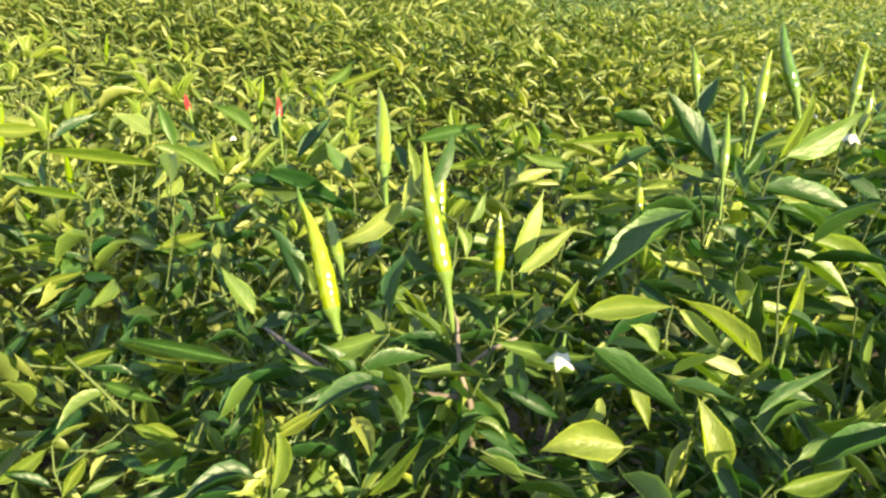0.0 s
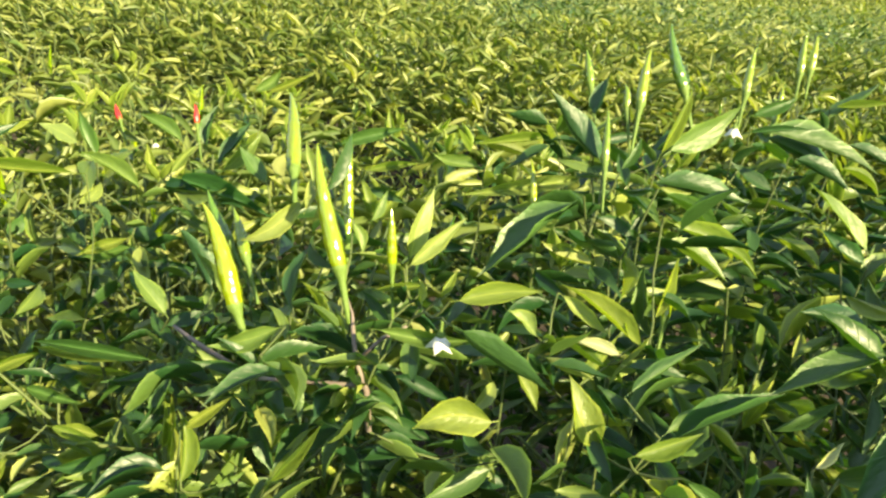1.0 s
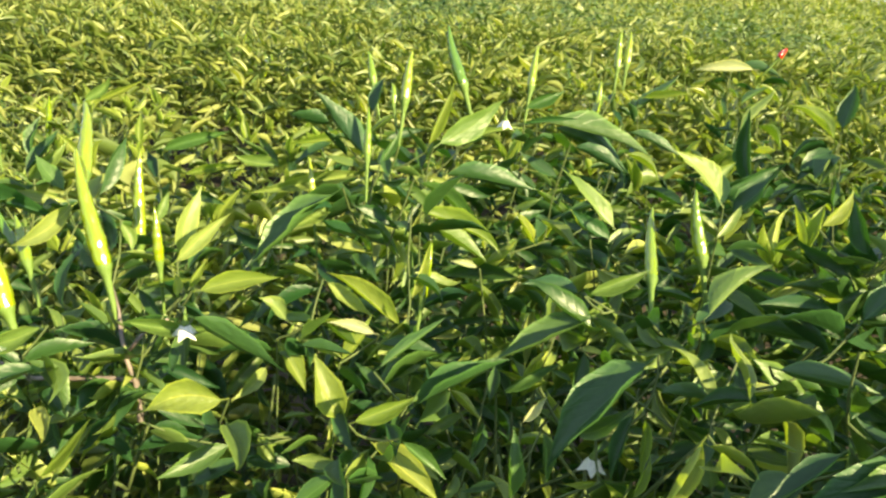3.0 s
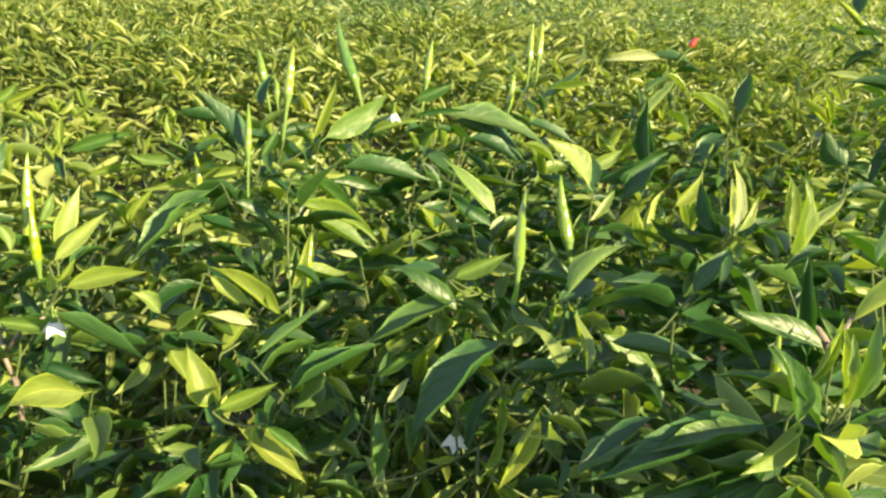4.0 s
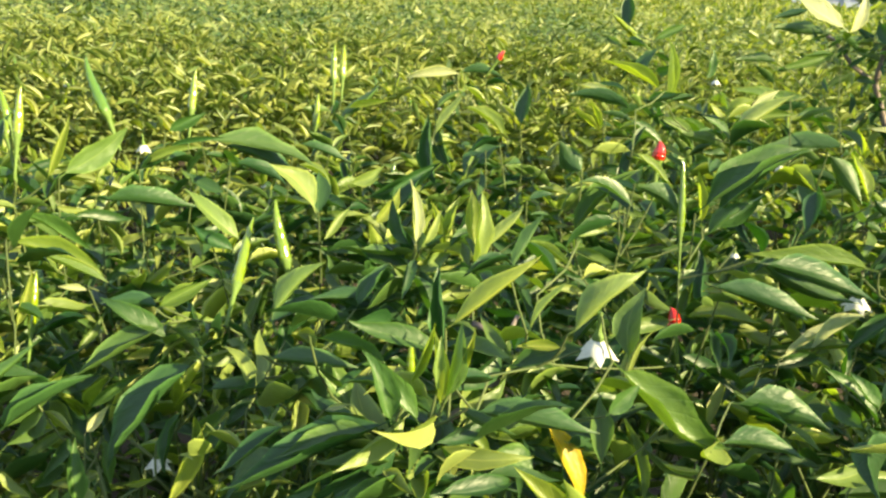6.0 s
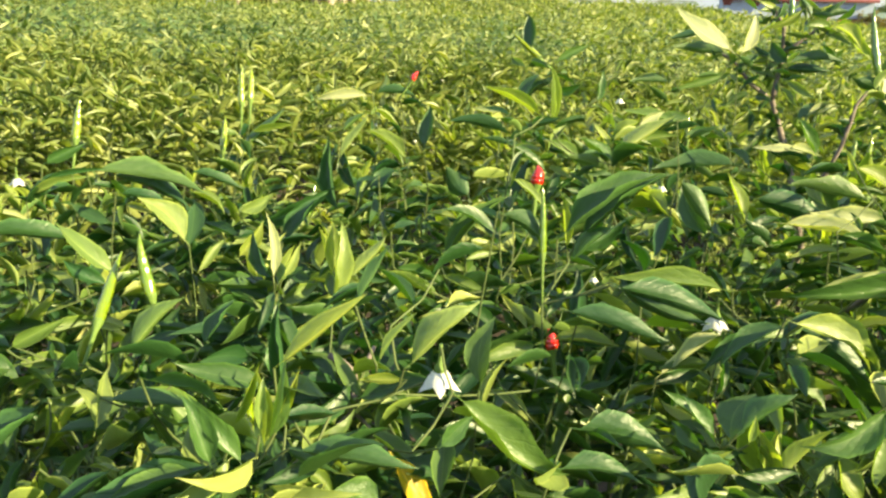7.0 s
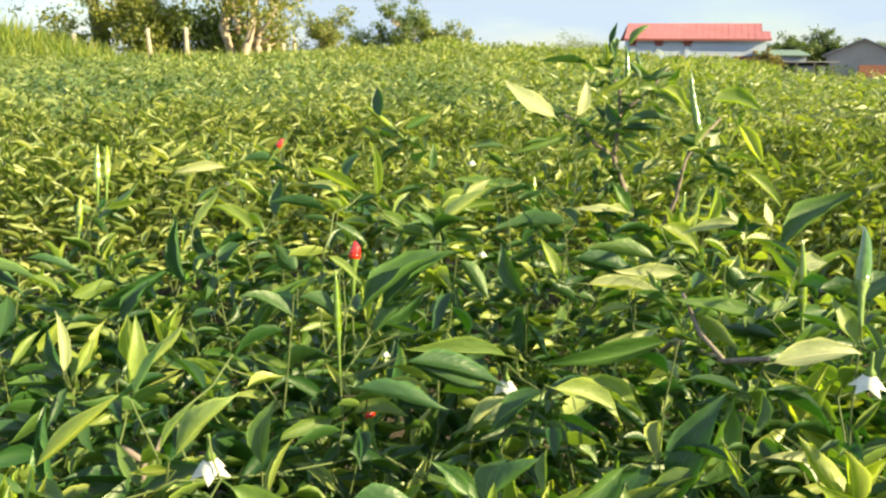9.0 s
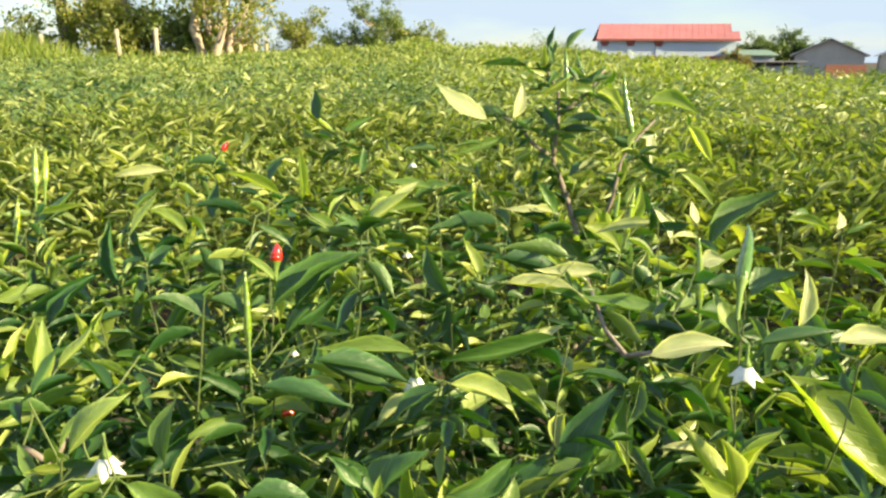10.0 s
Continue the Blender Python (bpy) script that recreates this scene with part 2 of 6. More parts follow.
def leaf_mesh(name, fold, curl, tip_curl, wave, phase, twist, sway=0.0, roll=0.5, stalk=0.10, low=False):
    """A pepper leaf from (0,0,0) to (0,1,0), 1 wide at the widest: stalk and a long pointed blade, folded along its midrib,
    its margins rolled and puckered, its length arched and swaying to one side."""
    steps = [0.0, 0.13, 0.30, 0.50, 0.70, 0.87, 1.0] if low else [0.0, 0.06, 0.15, 0.26, 0.38, 0.50, 0.62, 0.74, 0.85, 0.94, 1.0]
    cols = (-1.0, 0.0, 1.0) if low else (-1.0, -0.84, -0.48, 0.0, 0.48, 0.84, 1.0)
    rows, y, z, last = [], 0.0, 0.0, 0.0
    aspect = 0.30
    lengths = [(0.0, 0.022, 0.0)] + [(stalk + (1 - stalk) * s, max(0.5 * s ** 0.9 * (1 - s) ** 1.45 / 0.2087, 0.022 if s < 0.5 else 0.003), s) for s in steps]
    for along, half, s in lengths:
        step = along - last
        ang = curl * (s - 0.25) + tip_curl * max(0.0, s - 0.6) ** 2 * 6
        y, z, last = y + step * math.cos(ang), z - step * math.sin(ang), along
        side = sway * math.sin(math.pi * s) * 0.30
        tw = twist * (s - 0.4)
        row = []
        for q in cols:
            h = half * aspect
            lift = abs(q) * h * fold + max(0.0, abs(q) - 0.45) ** 2 * h * roll * 2.4
            if half > 0.05:
                lift += wave * 0.016 * math.sin(s * 15 + phase + (2.1 if q > 0 else 0)) * abs(q) ** 2
            across = q * half * (1.0 - 0.10 * abs(q) * roll)
            if abs(q) == 1.0 and half > 0.05:
                across *= 1.0 + 0.05 * math.sin(s * 31 + phase * 2 + q)
            px = across * math.cos(tw) - lift / aspect * math.sin(tw)
            pz = lift * math.cos(tw) + across * aspect * math.sin(tw)
            row.append((px + side, y, z + pz))
        rows.append((row, along))
    # turn and scale so that the tip lies at (0, 1, 0)
    _, ty, tz = rows[-1][0][len(cols) // 2]
    length, turn = math.hypot(ty, tz), math.atan2(tz, ty)
    bm = bmesh.new()
    uvl = bm.loops.layers.uv.new("uv")
    grid = []
    for row, along in rows:
        grid.append([(bm.verts.new((x, (yy * math.cos(turn) + zz * math.sin(turn)) / length, (zz * math.cos(turn) - yy * math.sin(turn)) / length)), (0.5 + 0.5 * q, along)) for (x, yy, zz), q in zip(row, cols)])
    for a, b in zip(grid, grid[1:]):
        for j in range(len(cols) - 1):
            quad = (a[j], a[j + 1], b[j + 1], b[j])
            f = bm.faces.new([c[0] for c in quad])
            for loop, c in zip(f.loops, quad):
                loop[uvl].uv = c[1]
    me = bpy.data.meshes.new(name)
    bm.to_mesh(me)
    bm.free()
    me.shade_smooth()
    return me


rl = random.Random(5)


def leaf_pool(count, material, fold, curl, tip, wave, low=False):
    """Leaves of one sort, each with its own fold, arch, sway and puckering."""
    pool = []
    for i in range(count):
        me = leaf_mesh("leaf", rl.uniform(*fold), rl.uniform(*curl), rl.uniform(*tip), rl.uniform(*wave), rl.uniform(0, 6), rl.uniform(-0.7, 0.7), rl.uniform(-1, 1), rl.uniform(0.0, 1.0), low=low)
        if material:
            me.materials.append(material)
        pool.append(me)
    return pool


LEAVES = leaf_pool(18, M_LEAF, (0.2, 0.8), (-0.2, 0.45), (-0.7, 0.8), (0.5, 1.5))
SHADED_LEAVES = leaf_pool(10, M_LEAF_SHADED, (0.2, 0.8), (-0.1, 0.4), (-0.6, 0.7), (0.6, 1.5))
YOUNG_LIT = leaf_pool(8, M_YOUNG_LIT, (0.1, 0.7), (-0.3, 0.4), (-0.7, 0.7), (0.3, 1.0))
YELLOW = leaf_pool(1, M_YELLOW, (0.2, 0.3), (0.4, 0.5), (0.3, 0.4), (0.5, 0.6))
PALE = leaf_pool(5, M_PALE, (0.1, 0.6), (-0.1, 0.4), (-0.6, 0.7), (0.5, 1.2))
LOW = leaf_pool(12, None, (0.2, 1.0), (-0.3, 0.6), (-0.9, 0.9), (0.0, 0.3), low=True)


def mesh_arrays(me):
    v = np.empty(len(me.vertices) * 3)
    me.vertices.foreach_get("co", v)
    f = np.empty(len(me.loops), dtype=np.int32)
    me.loops.foreach_get("vertex_index", f)
    w = np.empty(len(me.loops) * 2)
    me.uv_layers[0].data.foreach_get("uv", w)
    return v.reshape(-1, 3), f, w.reshape(-1, 2)


LOW_ARRAYS = [mesh_arrays(me) for me in LOW]


def leaf_mass(name, poses, material, parent):
    """Many leaves joined into one mesh: the inner foliage of a plant."""
    pool = [LOW_ARRAYS[i % len(LOW_ARRAYS)] for i in range(len(poses))]
    vs, fs, us, start = [], [], [], 0
    for m, (v, f, w) in zip(poses, pool):
        a = np.array(m)
        vs.append(v @ a[:3, :3].T + a[:3, 3])
        fs.append(f + start)
        us.append(w)
        start += len(v)
    v, f, w = np.concatenate(vs), np.concatenate(fs), np.concatenate(us)
    me = bpy.data.meshes.new(name)
    me.vertices.add(len(v))
    me.vertices.foreach_set("co", v.reshape(-1))
    me.loops.add(len(f))
    me.loops.foreach_set("vertex_index", f.astype(np.int32))
    me.polygons.add(len(f) // 4)
    me.polygons.foreach_set("loop_start", np.arange(0, len(f), 4, dtype=np.int32))
    me.update(calc_edges=True)
    layer = me.uv_layers.new(name="uv")
    layer.data.foreach_set("uv", w.reshape(-1))
    me.materials.append(material)
    me.shade_smooth()
    ob = new(name, me)
    ob.parent = parent
    ob["kind"] = "stuff"
    return ob


def blade_pose(base, tip, width, spin=0.0):
    """The pose of a leaf from base to tip. spin: degrees by which its face turns about its length from facing up."""
    along = tip - base
    y = along.normalized()
    x = y.cross(Vector((0, 0, 1)))
    x = x.normalized() if x.length > 1e-4 else Vector((1, 0, 0))
    z = x.cross(y)
    a = radians(spin)
    x, z = x * math.cos(a) + z * math.sin(a), z * math.cos(a) - x * math.sin(a)
    m = Matrix((x * width, along, z * along.length)).transposed().to_4x4()
    m.translation = base
    return m


def fruit_mesh(name, material, bend, taper=0.9, sides=10):
    """A chili from its calyx at (0,0,0) to its tip at (0,0,1), 1 wide."""
    bm = bmesh.new()
    prof = [(0.0, 0.36), (0.03, 0.44), (0.10, 0.48), (0.20, 0.50), (0.32, 0.49), (0.45, 0.45), (0.58, 0.39), (0.71, 0.31), (0.83, 0.22), (0.92, 0.13), (0.975, 0.07), (1.0, 0.015)]
    rings = []
    for i in range(31):
        s = (i / 30) ** 0.9
        r = float(np.interp(s, [a for a, _ in prof], [b for _, b in prof])) * (1 + 0.05 * math.sin(s * 44 + bend * 9 + 2.2 * math.sin(s * 9)))
        x = bend * s * s * 1.4 - bend * s * 1.26 + bend * 0.12 * math.sin(s * 5)
        rings.append([bm.verts.new((x + r * math.cos(q) * (1 + 0.04 * math.sin(3 * q + s * 6)), bend * 0.3 * math.sin(s * 3) + r * math.sin(q), s)) for q in (2 * math.pi * j / sides for j in range(sides))])
    for lo, hi in zip(rings, rings[1:]):
        for j in range(sides):
            bm.faces.new((lo[j], lo[(j + 1) % sides], hi[(j + 1) % sides], hi[j]))
    bm.faces.new(rings[0][::-1]), bm.faces.new(rings[-1])
    me = bpy.data.meshes.new(name)
    bm.to_mesh(me)
    bm.free()
    me.materials.append(material)
    me.shade_smooth()
    return me


FRUITS = [fruit_mesh("chili", M_FRUIT, b) for b in (-0.5, 0.15, 0.6)]
FRUITS_DARK = [fruit_mesh("chili", M_FRUIT_DARK, b) for b in (-0.6, 0.2, 0.7)]
FRUITS_RED = [fruit_mesh("chili", M_RED, b) for b in (-0.3, 0.4)]


def calyx_mesh():
    bm = bmesh.new()
    pts = [Vector((0, 0, z)) for z in (-1.0, -0.6, -0.2, -0.04, 0.03, 0.09)]
    tube(bm, pts, [0.15, 0.17, 0.23, 0.36, 0.45, 0.47], 8)
    me = bpy.data.meshes.new("calyx")
    bm.to_mesh(me)
    bm.free()
    me.materials.append(M_STALK)
    me.shade_smooth()
    return me


CALYX = calyx_mesh()


def flower_meshes():
    """A nodding five-pointed pepper flower hanging along -z, 1 across: corolla, calyx, anthers."""
    out = []
    bm = bmesh.new()
    top = [bm.verts.new((0.12 * math.cos(a), 0.12 * math.sin(a), -0.10)) for a in (2 * math.pi * j / 10 for j in range(10))]
    mid = [bm.verts.new((0.30 * math.cos(a), 0.30 * math.sin(a), -0.34)) for a in (2 * math.pi * j / 10 for j in range(10))]
    rim = [bm.verts.new(((0.56 if j % 2 else 0.30) * math.cos(2 * math.pi * j / 10), (0.56 if j % 2 else 0.30) * math.sin(2 * math.pi * j / 10), -0.66 if j % 2 else -0.50)) for j in range(10)]
    for a, b in ((top, mid), (mid, rim)):
        for j in range(10):
            bm.faces.new((a[j], a[(j + 1) % 10], b[(j + 1) % 10], b[j]))
    bm.normal_update()
    out.append(("corolla", bm, M_PETAL))
    bm = bmesh.new()
    tube(bm, [Vector((0, 0, z)) for z in (0.55, 0.25, 0.05, -0.06, -0.16)], [0.05, 0.055, 0.07, 0.15, 0.17], 8)
    out.append(("flower_stalk", bm, M_STALK))
    bm = bmesh.new()
    for j in range(5):
        a = 2 * math.pi * j / 5
        tube(bm, [Vector((0.05 * math.cos(a), 0.05 * math.sin(a), -0.2)), Vector((0.11 * math.cos(a), 0.11 * math.sin(a), -0.55))], [0.025, 0.045], 5)
    out.append(("anthers", bm, M_ANTHER))
    meshes = {}
    for name, bm, mat in out:
        me = bpy.data.meshes.new(name)
        bm.to_mesh(me)
        bm.free()
        me.materials.append(mat)
        me.shade_smooth()
        meshes[name] = me
    return meshes


FLOWER = flower_meshes()


BASES = {}
HEROES = []
BLOOMS = []


def add_leaf(plant, base, tip, width, spin=0.0, shape=None, kind="", label=""):
    """One leaf; base and tip in the world. kind, but for yellow, puts how lit the leaf looks into its colour."""
    pool = {"young": YOUNG_LIT, "yellow": YELLOW, "pale": PALE, "shaded": SHADED_LEAVES}.get(kind, LEAVES)
    BASES.setdefault(plant.name, []).append(Vector(base))
    HEROES.extend(Vector(base).lerp(Vector(tip), f) for f in (0.15, 0.5, 0.85))
    me = pool[(shape if shape is not None else rl.randrange(99)) % len(pool)]
    inv = plant.matrix_world.inverted()
    return use("leaf", me, plant, inv @ blade_pose(Vector(base), Vector(tip), width, spin), label)


def along_pose(base, tip, width, spin=0.0):
    d = Vector(tip) - Vector(base)
    m = d.to_track_quat("Z", "Y").to_matrix().to_4x4() @ pose(0, 0, 0, 0, 0, spin) @ Matrix.Diagonal((width, width, d.length, 1))
    m.translation = Vector(base)
    return m


def add_chili(plant, base, tip, width, kind="", spin=0.0, shape=None, stalk=0.03):
    """One upright chili with its calyx and stalk; base and tip in the world."""
    pool = {"dark": FRUITS_DARK, "red": FRUITS_RED}.get(kind, FRUITS)
    i = (shape if shape is not None else rl.randrange(99)) % len(pool)
    label = {"dark": "dark green unripe chili", "red": "ripe red chili"}.get(kind, "glossy lime green chili")
    ob = use("chili", pool[i], plant, plant.matrix_world.inverted() @ along_pose(base, tip, width, spin), label)
    length = (Vector(tip) - Vector(base)).length
    BASES.setdefault(plant.name, []).append(Vector(base) - (Vector(tip) - Vector(base)).normalized() * stalk)
    use("calyx", CALYX, ob, Matrix.Diagonal((1.0, 1.0, stalk / length, 1)))
    return ob


def add_flower(plant, at, size, way=(0, 0, -1), spin=0.0):
    d = Vector(way)
    m = (-d).to_track_quat("Z", "Y").to_matrix().to_4x4() @ pose(0, 0, 0, 0, 0, spin) @ Matrix.Diagonal((size, size, size, 1))
    m.translation = Vector(at)
    fl = use("flower", FLOWER["corolla"], plant, plant.matrix_world.inverted() @ m, "small white nodding flower")
    BLOOMS.append(Vector(at))
    BASES.setdefault(plant.name, []).append(Vector(at) - d.normalized() * size * 0.55)
    use("flower_stalk", FLOWER["flower_stalk"], fl, Matrix())
    use("anthers", FLOWER["anthers"], fl, Matrix())
    return fl


def twigs(plant, root, guides=(), limbs=(), bushy=0.8):
    """Grows a branching stem from the root through the guides to every leaf, fruit and flower of a plant."""
    root = Vector(root)
    nodes, parent = [root + Vector((0.004 * math.sin(i * 2.1), 0.004 * math.cos(i * 1.7), 0.05 * i - 0.02)) for i in range(9)], [None] + list(range(8))
    crown = nodes[-1]
    chains = [list(range(9))]
    ends = BASES.get(plant.name, [])
    hidden, far = [], list(ends)
    while far and len(hidden) < 14:
        pick = max(far, key=lambda p: min([(p - q).length for q in hidden] + [9.0]))
        hidden.append(pick)
        far.remove(pick)
    hidden = [Vector((p.x * 0.9 + root.x * 0.1, p.y * 0.9 + root.y * 0.1, p.z - 0.085)) for p in sorted(hidden, key=lambda p: (p - crown).length)]
    targets = hidden + [Vector(g) for g in guides] + sorted(BASES.get(plant.name, []), key=lambda p: (p - crown).length)
    for t in targets:
        best, cost = 0, 1e9
        for i in range(4, len(nodes)):
            n = nodes[i]
            h = n - t
            c = 1.35 * math.hypot(h.x, h.y) + 0.7 * abs(h.z) + 2.5 * max(0.0, h.z + 0.015)
            if c < cost:
                best, cost = i, c
        n, d = nodes[best], (t - nodes[best]).length
        if d < 0.004:
            continue
        steps = max(2, int(d / 0.03))
        ctrl = n.lerp(t, 0.6) + Vector((0.08 * d * math.sin(t.x * 91), 0.08 * d * math.cos(t.y * 77), 0))
        ctrl.z = n.lerp(t, 0.45).z - 0.05 * d
        chain, last = [best], best
        for k in range(1, steps + 1):
            f = k / steps
            nodes.append(n * (1 - f) ** 2 + ctrl * 2 * f * (1 - f) + t * f * f)
            parent.append(last)
            last = len(nodes) - 1
            chain.append(last)
        chains.append(chain)
    load = [1.0] * len(nodes)
    for i in range(len(nodes) - 1, 0, -1):
        load[parent[i]] = max(load[parent[i]], 0) + 0.25 * load[i] if parent[i] is not None else load[i]
    inv = plant.matrix_world.inverted()
    bm = bmesh.new()
    for chain in chains:
        pts = [inv @ nodes[i] for i in chain]
        rad = [min(0.0075, 0.00045 * load[i] ** 0.42 + 0.00012) for i in chain]
        rad[0] = min(rad[0], rad[1] * 1.3)
        tube(bm, pts, rad, 6, cap=False)
    stem = mesh_ob("stem", bm, M_STEM, plant)
    for pts, r0, r1 in limbs:
        bm = bmesh.new()
        n = len(pts) - 1
        tube(bm, [inv @ Vector(p) for p in pts], [(r0 + (r1 - r0) * i / n) * (1.0 + 0.12 * math.sin(i * 2.7)) for i in range(n + 1)], 8)
        mesh_ob("branch", bm, M_TWIG, plant)
    # small leaves along the twigs, in tufts under the fruit
    r = random.Random(len(nodes))
    poses = []
    for chain in chains[1:]:
        for i in chain[1:-1] + chain[-1:] * 2:
            for _ in range(int(bushy * 1.5 + r.random())):
                p = nodes[i] + Vector((r.gauss(0, 0.004), r.gauss(0, 0.004), -r.uniform(0.004, 0.03)))
                if any((p - q).length < 0.05 for q in BLOOMS):
                    continue
                b = r.uniform(0, 6.28)
                ln = r.uniform(0.022, 0.05)
                way = Vector((math.cos(b), math.sin(b), r.gauss(0.0, 0.45))).normalized()
                poses.append(inv @ blade_pose(p, p + way * ln, ln * r.uniform(0.2, 0.3), r.gauss(0, 45)))
    if poses:
        leaf_mass("inner_foliage", poses, M_INNER, plant)
    return stem


# rows of the field: u runs along them, v across, away from the path
U, V = Vector((0.877, -0.480, 0)), Vector((0.480, 0.877, 0))
ROW0, ROW_STEP, HALF = 0.80, 1.42, 0.62
NEXT = 0.45                           # the furrow behind the nearest row is wider by this


def uv(x, y):
    return x * U.x + y * U.y, x * V.x + y * V.y


def xy(u, v):
    p = U * u + V * v
    return p.x, p.y


def canopy(u, v):
    """Height of the thick foliage's upper side over a row."""
    k = (v - ROW0 + ROW_STEP / 2) % ROW_STEP - ROW_STEP / 2
    if v < ROW0 + ROW_STEP / 2:
        top = 0.65 + 0.11 * max(-0.5, min(0.45, u)) + 0.15 * (min(v, 0.95) - 0.3)
    else:
        top = 0.79
    top += 0.035 * math.exp(-(((u - 0.60) / 0.30) ** 2) - ((v - 0.72) / 0.20) ** 2) - 0.06 * max(0.0, min(1.0, (v - 0.9) / 0.25)) * (v < 1.5)
    top -= 0.14 * max(0.0, min(1.0, (u - 0.75) / 0.25)) * max(0.0, min(1.0, (v - 0.62) / 0.3)) * (v < 1.55)
    if v < 1.5:
        top -= 0.14 * max(0.0, min(1.0, (-0.02 - noise.noise(Vector((u * 9.0, v * 9.0, 17.0)))) / 0.2))
    top += 0.035 * noise.noise(Vector((u * 3.1, v * 3.1, 3.0))) + 0.045 * noise.noise(Vector((u * 8.0, v * 8.0, 9.0)))
    return top - 0.30 * max(0.0, abs(k) / HALF - 0.55) ** 2 * (1.0 if k > 0 or v > 1 else 0.2)


def grow(seed, m, height, label, group, leaves=60, inner=700, fruits=6, flowers=2, reds=0, keep=None, spread=0.5, shoots=12, lit_share=0.0):
    """A branching chili plant: trunk, forking branches, leaves at the nodes, upright fruit."""
    r = random.Random(seed)
    plant = thing("chili_plant", m, label, "chili plant", group)
    inv = m.inverted()
    bm = bmesh.new()
    nodes = []
    base_h = height * r.uniform(0.26, 0.34)
    todo = [(Vector((0, 0, -0.02)), Vector((0, 0, 1)), base_h + 0.02, 0.010, 0)]
    while todo:
        p, d, ln, rad, lev = todo.pop()
        bend = Vector((r.gauss(0, 0.12), r.gauss(0, 0.12), 0.05))
        pts = [p]
        for k in range(3):
            pts.append(pts[-1] + (d + bend * (k / 3)).normalized() * ln / 3)
        rr = [rad, rad * 0.92, rad * 0.85, rad * 0.76]
        tube(bm, pts, rr, 6 if lev < 3 else 5, cap=lev > 4)
        end, dd = pts[-1], (pts[-1] - pts[-2]).normalized()
        nodes.append((end, dd, lev))
        if lev >= 2:
            nodes.append((pts[1], dd, lev))
        if lev < 6 and end.z < height * 1.02:
            n = 3 if lev == 0 else 2
            a0 = r.uniform(0, 6.28)
            for j in range(n):
                a = a0 + 2 * math.pi * j / n + r.gauss(0, 0.25)
                out = Vector((math.cos(a), math.sin(a), 0))
                want = (dd + out * r.uniform(0.55, 0.95) * (1.25 if lev < 2 else 0.8)).normalized()
                want.z = max(want.z, 0.12)
                if math.hypot(end.x, end.y) > spread * 0.9:
                    want.x, want.y = want.x * 0.2, want.y * 0.2
                todo.append((end, want.normalized(), height * r.uniform(0.09, 0.15) * (1.2 if lev < 2 else 0.9), rad * 0.72, lev + 1))
    mesh_ob("stem", bm, M_STEM, plant)
    nodes = [n for n in nodes if n[2] >= 1]
    r.shuffle(nodes)
    made = 0
    tries = 0
    while made < leaves and tries < leaves * 6:
        tries += 1
        p, d, lev = nodes[tries % len(nodes)]
        a = r.uniform(0, 6.28)
        out = Vector((math.cos(a), math.sin(a), r.gauss(0.10, 0.42)))
        ln = r.uniform(0.042, 0.088) * (0.75 if lev >= 5 else 1.0)
        tip = p + out.normalized() * ln
        if keep and not keep(m @ p, m @ tip):
            continue
        made += 1
        # share of paler leaves painted in where the row looks sunlit
        young = r.random() < (max(0.45, lit_share) if lev >= 5 else lit_share)
        pool = YOUNG_LIT if young else LEAVES
        use("leaf", pool[r.randrange(len(pool))], plant, blade_pose(p, tip, ln * r.uniform(0.16, 0.26), r.gauss(0, 40)))
    poses = []
    turn3 = m.to_3x3()
    for i in range(inner):
        a, q = r.uniform(0, 6.28), spread * math.sqrt(r.random()) * 1.12
        p = Vector((q * math.cos(a), q * math.sin(a), 0))
        wp = m @ p
        roof = canopy(*uv(wp.x, wp.y)) if keep else height * (0.97 - 0.30 * (q / spread / 1.12) ** 3.5) + 0.11 * noise.noise(Vector((p.x * 4.5, p.y * 4.5, seed)))
        p.z = roof - 0.01 - 0.24 * r.random() ** 1.25
        if keep and i % 3 == 0:
            p.z = roof - r.uniform(0.20, 0.52)
        if not keep and i % 4 == 0:
            q = spread * r.uniform(0.85, 1.08)
            p = Vector((q * math.cos(a), q * math.sin(a), r.uniform(0.12, 0.75) * height))
        b = a + r.gauss(0, 1.1)
        out = Vector((math.cos(b), math.sin(b), r.gauss(0.25, 0.6) if keep else r.gauss(0.4, 0.6)))
        ln = r.uniform(0.035, 0.080) if keep else r.uniform(0.050, 0.105)
        tip = p + out.normalized() * ln
        if p.z < 0.1 or (keep and not keep(wp + Vector((0, 0, p.z)), m @ tip)):
            continue
        turned = [blade_pose(p, tip, ln * (r.uniform(0.12, 0.20) if keep else r.uniform(0.13, 0.23)), r.gauss(0, 46)) for _ in range(2)]
        turned.sort(key=lambda q: -(turn3 @ Vector(q.col[2][:3]).normalized()).dot(SUN_WAY))
        poses.append(turned[0 if r.random() < (0.6 if keep else 0.8) else 1])
    for i in range(shoots):
        a, q = r.uniform(0, 6.28), spread * math.sqrt(r.random())
        p = Vector((q * math.cos(a), q * math.sin(a), 0))
        wp = m @ p
        roof = canopy(*uv(wp.x, wp.y)) if keep else height * (0.99 - 0.30 * (q / spread / 1.12) ** 3.5) + 0.11 * noise.noise(Vector((p.x * 4.5, p.y * 4.5, seed)))
        p.z = roof - 0.02
        if keep and uv(wp.x, wp.y)[1] < 0.30:
            continue
        for j in range(r.randrange(3, 6)):
            b = r.uniform(0, 6.28)
            ln = r.uniform(0.022, 0.055)
            tip = p + Vector((math.cos(b), math.sin(b), r.uniform(0.6, 2.6))).normalized() * ln
            bp = blade_pose(p, tip, ln * r.uniform(0.2, 0.3), r.gauss(0, 50))
